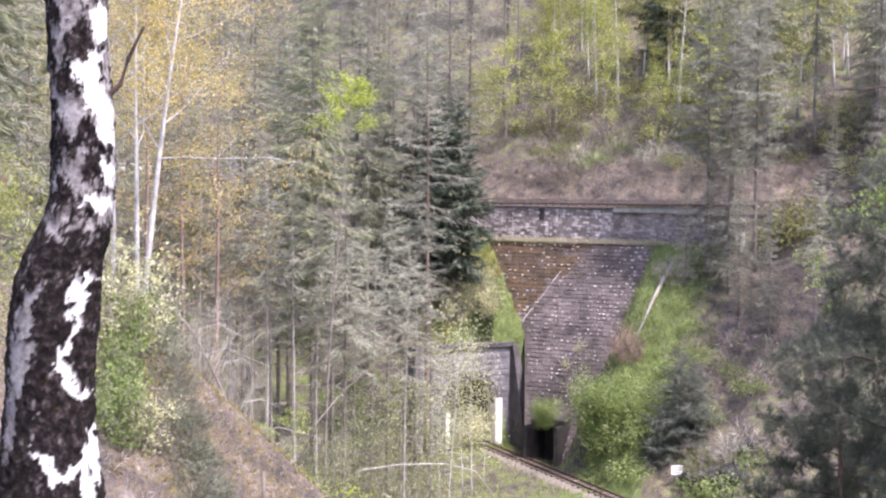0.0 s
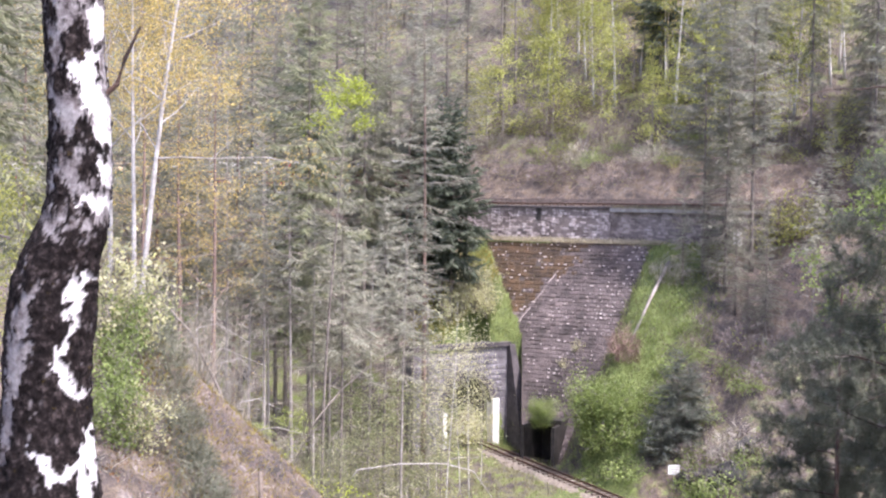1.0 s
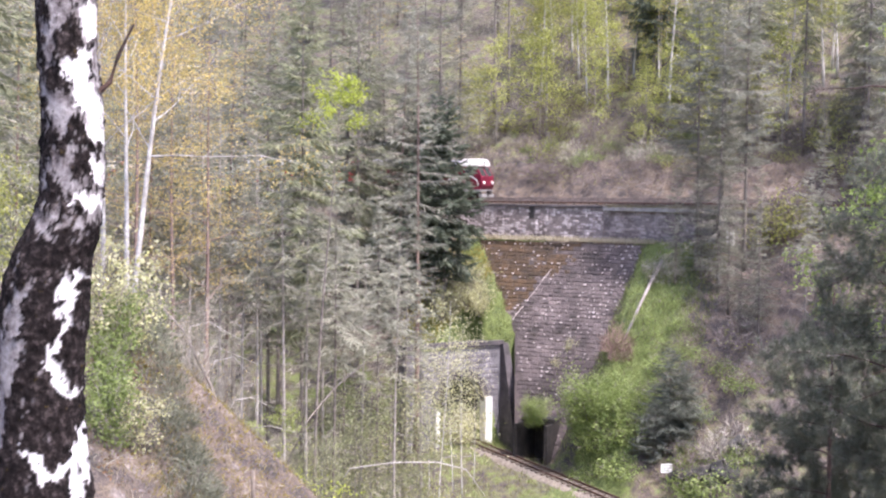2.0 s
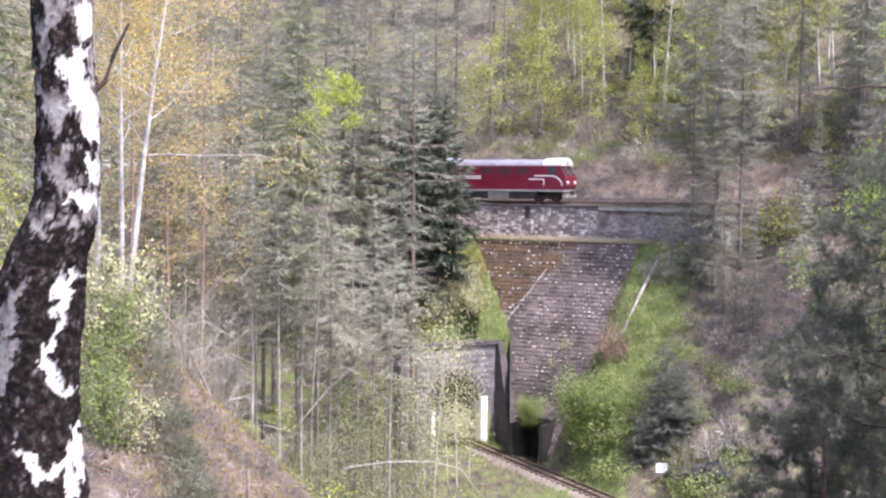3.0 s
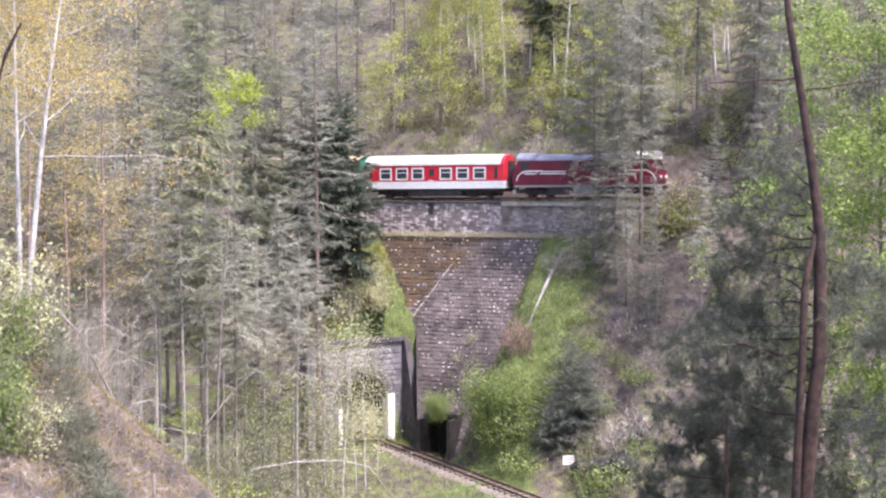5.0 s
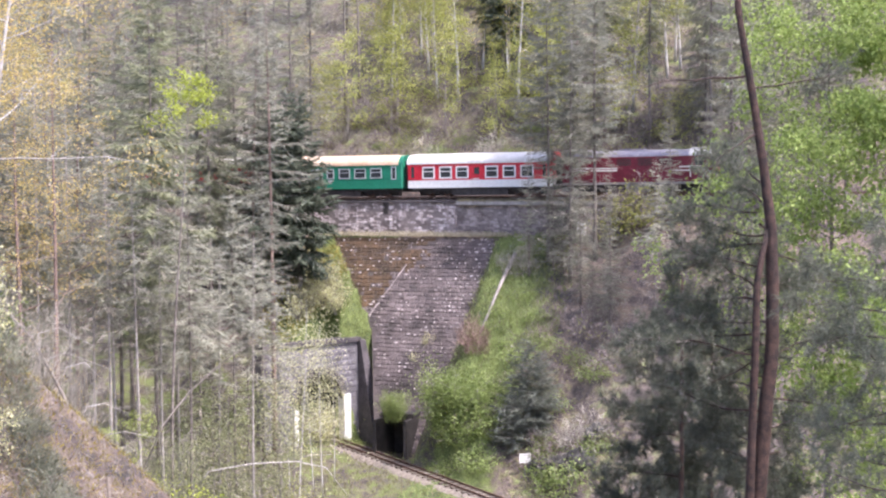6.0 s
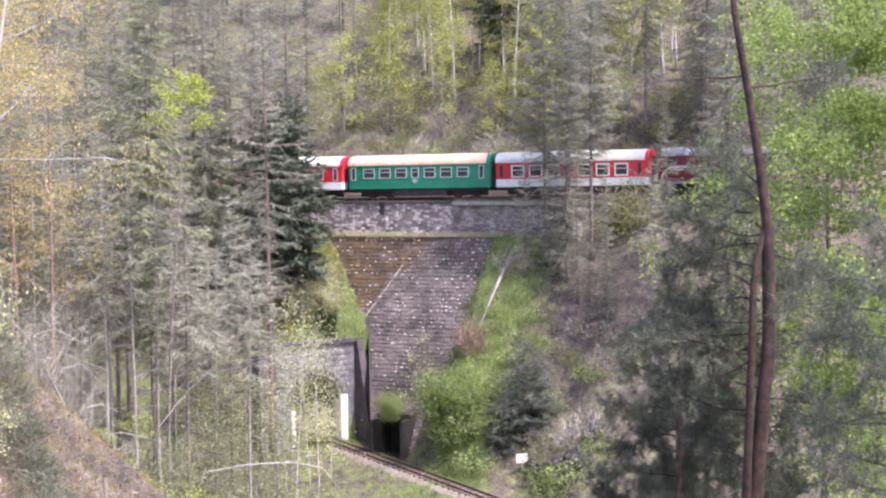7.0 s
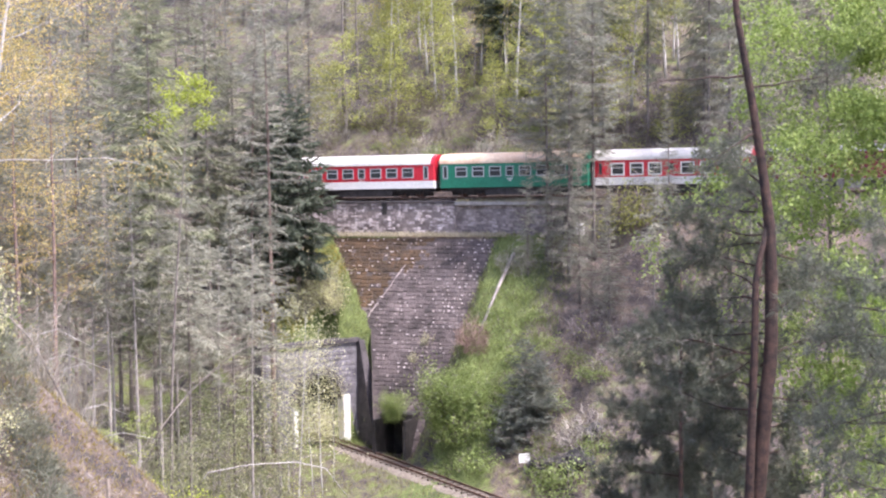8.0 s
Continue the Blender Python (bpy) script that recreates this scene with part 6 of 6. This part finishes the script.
    part("trunk", me, m, tree)
    g = Geo()
    g.tube([(0.13, -0.02, 0.30), (0.20, 0.0, 0.37), (0.235, 0.02, 0.50), (0.31, 0.03, 0.66)], [0.017, 0.013, 0.011, 0.005], 8)
    part("dead_branch", g, BARK_PINE, tree, "broken grey dead branch")
    g = Geo()
    g.tube([(-0.33, 0, -0.40), (-0.45, 0, -0.37), (-0.62, 0.02, -0.30)], [0.008, 0.006, 0.003], 5)
    part("twig", g, BARK_GREY, tree)
    g = Geo()
    g.tube([(-0.24, 0.0, -8.2), (-0.22, 0, -2.58)], [0.34, 0.232], 24)
    part("stem_foot", g, BARK_GREY, tree)
    tree.matrix_world = Matrix.Translation((-1.80, 7.0, 20.1))


old_birch()
P = lambda b, d, z: (d * math.tan(radians(b)), d, z)
tuft_pine("pine", 41, [P(18.9, 22, 5.0), P(19.1, 22, 14.7), P(19.36, 22, 15.95), P(19.43, 22, 16.4), P(19.6, 22, 16.9), P(19.65, 22, 17.4), P(19.65, 22, 18.25), P(19.58, 22, 19.2), P(19.27, 22, 20.2), P(18.85, 22, 21.3), P(18.3, 22, 22.6), P(17.9, 22, 25.0), P(17.6, 22, 28.0)],
          [0.18, 0.13, 0.118, 0.116, 0.114, 0.110, 0.105, 0.09, 0.074, 0.064, 0.053, 0.04, 0.02],
          [(P(18.7, 22, 21.6), (-1, 0.2, -0.12), 2.1, 0.12), (P(19.15, 22, 20.7), (-1, -0.2, -0.3), 1.5, 0.3), (P(18.8, 22, 21.4), (1, 0.3, 0.2), 1.8, 0.5), (P(19.0, 22, 17.2), (-1, 0.1, -0.1), 1.0, 0.2), (P(18.95, 22, 17.0), (-1, 0.15, -0.5), 1.3, 0.25)]
          + [(P(19.3 + 0.25 * math.sin(i), 22.1, 14.0 + 0.18 * i), (math.cos(i * 2.4), 0.35 + abs(math.sin(i * 2.4)), 0.12), 1.5 + 0.9 * ((i * 7) % 5) / 4, 1.0) for i in range(33)],
          "near pine with a dark forked trunk and grey-green needle tufts",
          second=([P(18.65, 21.9, 5.0), P(18.79, 21.9, 14.8), P(18.88, 21.9, 15.9), P(18.92, 21.9, 16.4), P(18.99, 21.9, 17.2), P(19.05, 21.9, 18.27), P(19.21, 21.93, 18.65), P(19.5, 22, 19.2)], [0.085, 0.075, 0.068, 0.065, 0.062, 0.056, 0.05, 0.04]))
tuft_pine("pine", 42, [P(25.5, 19, 4.0), P(25.3, 19, 14.0), P(25.2, 19, 18.0), P(25.0, 19, 23.0)], [0.17, 0.14, 0.10, 0.04],
          [(P(25.2, 19, 13.5 + 0.28 * i), (-abs(math.cos(i * 2.4 + 2)) - 0.4, math.sin(i * 2.4 + 2), 0.1), 1.7, 0.8) for i in range(20)], "near pine with dense grey-green needle tufts")
tuft_pine("pine", 43, [P(16.0, 27, 3.0), P(16.05, 27, 12.0), P(16.1, 27, 18.0)], [0.10, 0.06, 0.02],
          [(P(16.07, 27, 10.3 + 0.265 * i), (math.cos(i * 2.4 + 1), 0.3 + abs(math.sin(i * 2.4 + 1)), 0.15), 2.4 - 0.05 * i, 2.0) for i in range(27)], "young pine with grey-green needle tufts in front of the bank")
tuft_pine("pine", 45, [P(17.3, 31, 1.0), P(17.2, 31, 12.0), P(17.3, 31, 17.6)], [0.12, 0.08, 0.02],
          [(P(17.25, 31, 9.0 + 0.29 * i), (math.cos(i * 2.4 + 4), math.sin(i * 2.4 + 4), 0.12), 2.7 - 0.06 * i, 2.0) for i in range(27)], "pine with grey-green needle tufts beside the near ones", length=0.2)
NEAR_LEAFY = broadleaf("beech", 44, 12.0, 3.2, 0.35, LEAF_BRIGHT, BARK_GREY, "young beech with bright green sunlit leaves", 21000, 0.085, (-0.02, 0), girth=0.006, limbs=30, rise=0.18, clump=0.17)
plant(NEAR_LEAFY, *polar(21.7, 27), 11.8, 30)
plant(NEAR_LEAFY, *polar(25.0, 25), 11.5, 140, 1.0)
plant(NEAR_LEAFY, *polar(25.2, 22.5), 7.2, 250, 0.95)


# ---- grass and litter ----
def scatter(name, label, count, place, material, length, width, seed, upright=1.0):
    """Loose blades over a stretch of ground."""
    r = np.random.default_rng(seed)
    c = np.array([place(r) for _ in range(count)])
    ax = r.normal(size=(count, 3)) * 0.55 + np.array([0, 0, upright])
    L = length * r.uniform(0.5, 1.5, count)
    ob = new(name, leaf_mesh(name, c, ax, L, width * r.uniform(0.6, 1.4, count), r, slim=True))
    ob.data.materials.append(material)
    tagged(ob, label, "grass", kind="stuff")


def on_bank(s0, s1, n0, n1):
    def place(r):
        p = up_point(r.uniform(s0, s1), r.uniform(n0, n1), 0)
        return p.x, p.y, ground_z(p.x, p.y) - 0.03
    return place


def on_sector(b0, b1, d0, d1):
    def place(r):
        x, y = polar(r.uniform(b0, b1), r.uniform(d0, d1))
        while abs((x - LOW_A.x) * -LOW_D.y + (y - LOW_A.y) * LOW_D.x) < 1.3 and y > 60:
            x, y = polar(r.uniform(b0, b1), r.uniform(d0, d1))
        return x, y, ground_z(x, y) - 0.03
    return place


def on_ledge(r):
    p = up_point(r.uniform(-7.5, 8), r.uniform(1.85, 3.1), 0)
    return p.x, p.y, FACE_TOP + 0.15


def on_coping(r):
    p = up_point(r.uniform(3.5, 17), r.uniform(1.35, 1.98), 0)
    return p.x, p.y, rail_z(0) - 0.36


scatter("coping_grass", "dry grass growing over the concrete coping", 2600, on_coping, GRASS_DRY, 0.26, 0.045, 15)
scatter("ledge_grass", "dry grass on the ledge under the upper wall", 5000, on_ledge, GRASS_PALE, 0.36, 0.05, 1)
scatter("bank_grass", "fresh green grass on the bank", 6000, on_bank(-9, -0.5, 3, 13), GRASS, 0.4, 0.06, 2)
scatter("bank_grass", "fresh green grass on the bank", 7000, on_bank(6, 14, 2.5, 17), GRASS, 0.4, 0.06, 3)
scatter("hill_grass", "tufts of grass on the hillside", 6000, on_bank(-14, 24, -30, -4.2), GRASS_DRY, 0.5, 0.06, 4)
scatter("valley_grass", "pale grass beside the lower line", 8000, on_sector(-3, 10, 70, 103), GRASS_DRY, 0.35, 0.05, 5)
scatter("valley_grass", "fresh grass beside the lower line", 6000, on_sector(-3, 11, 70, 103), GRASS, 0.35, 0.05, 6)
scatter("spur_grass", "withered grass on the brown slope", 9000, on_sector(-17, -4, 38, 52), GRASS_DRY, 0.22, 0.022, 7)
scatter("leaf_litter", "fallen brown leaves on the slope", 6000, on_sector(-17, -4, 38, 56), TWIG_BROWN, 0.16, 0.09, 8, 0.1)
scatter("leaf_litter", "fallen leaves and twigs on the bank", 6000, on_sector(9, 22, 76, 100), TWIG_BROWN, 0.4, 0.1, 9, 0.2)
scatter("leaf_litter", "fallen leaves and twigs on the hillside", 8000, on_bank(-14, 40, -26, -4.2), TWIG_BROWN, 0.45, 0.12, 10, 0.3)


scatter("dead_twigs", "pale dead twigs lying on the brown slope", 4500, on_sector(-17, -4, 38, 56), TWIG_PALE, 0.38, 0.02, 11, 0.25)
scatter("leaf_litter", "copper-brown fallen leaves on the slope", 14000, on_sector(-17, -4, 38, 54), COPPER_LITTER, 0.09, 0.05, 12, 0.1)
scatter("dead_twigs", "pale dead twigs lying on the bank", 3500, on_sector(9, 20, 76, 100), TWIG_PALE, 0.6, 0.035, 13, 0.35)
scatter("dead_twigs", "pale twigs and stones on the hillside", 5000, on_bank(-14, 40, -20, -3.4), TWIG_PALE, 0.5, 0.04, 14, 0.3)


scatter("leaf_litter", "copper-brown leaves beside the lower line", 2500, on_sector(0.2, 3.2, 70, 79), COPPER_LITTER, 0.2, 0.1, 17, 0.2)
scatter("bank_grass", "ochre withered grass on the bank above the tunnel", 3500, on_bank(-10, -4.5, 4, 11.5), GRASS_OCHRE, 0.4, 0.06, 18)
scatter("slope_moss", "ochre and olive moss tufts on the brown slope", 9000, on_sector(-12.5, -5, 39, 52), GRASS_OCHRE, 0.17, 0.05, 16, 0.6)


# ---- small things ----
def warning_sign(x, y):
    s = tagged(new("sign"), "small white rectangular sign on a post beside the line", "sign")
    s.matrix_world = Matrix.Translation((x, y, ground_z(x, y))) @ Matrix.Rotation(radians(8), 4, "Z")
    g = Geo()
    g.box(-0.03, -0.03, -0.3, 0.03, 0.03, 1.25)
    part("post", g, BOX_GREY, s)
    g = Geo()
    g.box(-0.38, -0.055, 0.75, 0.38, -0.031, 1.35)
    part("board", g, WHITEWASH, s, "white board")
    for k, w in enumerate((0.5, 0.56, 0.4)):
        g = Geo()
        g.box(-w / 2, -0.062, 1.2 - 0.16 * k, w / 2, -0.056, 1.25 - 0.16 * k)
        part("text_bar", g, BOX_GREY, s)


def log(name, label, points, radii, material, category="log", sides=8):
    g = Geo()
    g.tube(points, radii, sides)
    ob = part(name, g, material, None, label, smooth=True)
    return tagged(ob, category=category)


def boulder(x, y, size, seed):
    bm = bmesh.new()
    bmesh.ops.create_icosphere(bm, subdivisions=3, radius=1.0)
    for v in bm.verts:
        k = 1 + 0.35 * noise.noise(v.co * 1.3 + Vector((seed, 0, 0))) + 0.14 * noise.noise(v.co * 3.5 + Vector((0, seed, 0)))
        v.co = Vector((v.co.x * size * k, v.co.y * size * 0.8 * k, v.co.z * size * 0.75 * k))
    me = bpy.data.meshes.new("rock")
    bm.to_mesh(me)
    bm.free()
    me.materials.append(ROCK)
    ob = new("rock", me)
    ob.matrix_world = Matrix.Translation((x, y, ground_z(x, y) + size * 0.15)) @ Matrix.Rotation(seed, 4, "Z")
    tagged(ob, "dark weathered rock with green moss on the bank", "rock", "dark rocks on the banks")


ROCK = surface("mossy_rock", (0.04, 0.036, 0.036), (0.12, 0.115, 0.10), 1.2, bump=0.5, dist=0.04)
warning_sign(15.23, 89.1)
for i, (b, d, size) in enumerate(((10.3, 89, 0.8), (10.9, 88.5, 1.1), (11.4, 88, 0.9), (12.0, 87, 1.0), (12.6, 88, 0.8), (11.6, 87, 0.7))):
    boulder(*polar(b, d), size, 1.7 * i + 0.4)
log("leaning_pole", "bleached leaning pole on the green bank", [(17.25, 104.7, 14.3), (15.6, 102.4, 11.8), (13.9, 100.0, 8.9)], [0.15, 0.12, 0.09], BARK_PALE)
log("sleeper_baulk", "old timber lying beside the lower line", [(8.6, 93.9, -0.15), (10.6, 94.6, 0.05)], [0.13, 0.13], DEAD_WOOD, "timber", 5)
log("bent_birch", "thin pale birch stem bent over in an arch", [(-8.1, 76, 2.6), (-7.7, 76, 4.6), (-6.54, 76, 7.0), (-5.17, 76, 8.7), (-3.2, 76, 10.4), (-2.2, 76, 11.0)], [0.06, 0.055, 0.05, 0.04, 0.03, 0.015], TWIG, "tree")
log("fallen_stem", "pale fallen stem lying over the undergrowth", [(-4.9, 78, 3.2), (-4.36, 78, 3.9), (-2.0, 78, 4.25), (0.5, 78, 4.3), (2.1, 78, 3.9), (3.2, 78, 2.4)], [0.045, 0.045, 0.04, 0.035, 0.03, 0.015], DEAD_WOOD, "tree")
log("dead_stem", "grey dead stem leaning on the brown slope", [(-6.4, 46, 11.0), (-7.2, 46, 13.2), (-8.1, 46, 15.0), (-8.9, 46, 15.9)], [0.06, 0.05, 0.035, 0.015], TWIG, "tree")
for k, (b, d, up) in enumerate(((-9.2, 47, 1.4), (-8.4, 50, 1.0), (-10.2, 46, 1.6), (-7.6, 53, 0.9), (-9.8, 51, 1.8))):
    x, y = polar(b, d)
    z = ground_z(x, y)
    x2 = x + 1.5 + 0.3 * k
    log("bleached_bough", "thin bleached bough arching over the brown slope", [(x, y, z - 0.1), (x + 0.4, y, z + up * 0.8), (x + 1.0, y + 0.1, z + up * 0.9), (x2, y + 0.2, max(z + up * 0.5, ground_z(x2, y) + 0.2))], [0.028, 0.022, 0.016, 0.006], DEAD_WOOD, "bough", 5)
log("fence_post", "weathered wooden post on the slope", [(-5.2, 41.5, 9.6), (-5.22, 41.5, 11.35)], [0.07, 0.06], SLEEPER, "post")


# ---- how the train runs ----
def train_at(t):
    """How far the locomotive's rear end has come along the upper line."""
    return -7.75 + 7.75 * (t - 3.5)


def motions():
    turn = Vector((1, 0, 0)).rotation_difference(Vector((ALONG.x, ALONG.y, 0.008)).normalized()).to_matrix().to_4x4()
    for thing, wheels, behind in TRAIN:
        rows = []
        for k in range(17):
            s = train_at(k * 0.5) - behind
            rows.append((k * 0.5, Matrix.Translation(up_point(s, 0, rail_z(s))) @ turn))
        walk(thing, rows)
        for wheel, u in wheels:
            walk(wheel, [(k / 15, Matrix.Translation((u, 0, 0.36)) @ Matrix.Rotation(7.75 * k / 15 / 0.36, 4, "Y")) for k in range(121)])


motions()
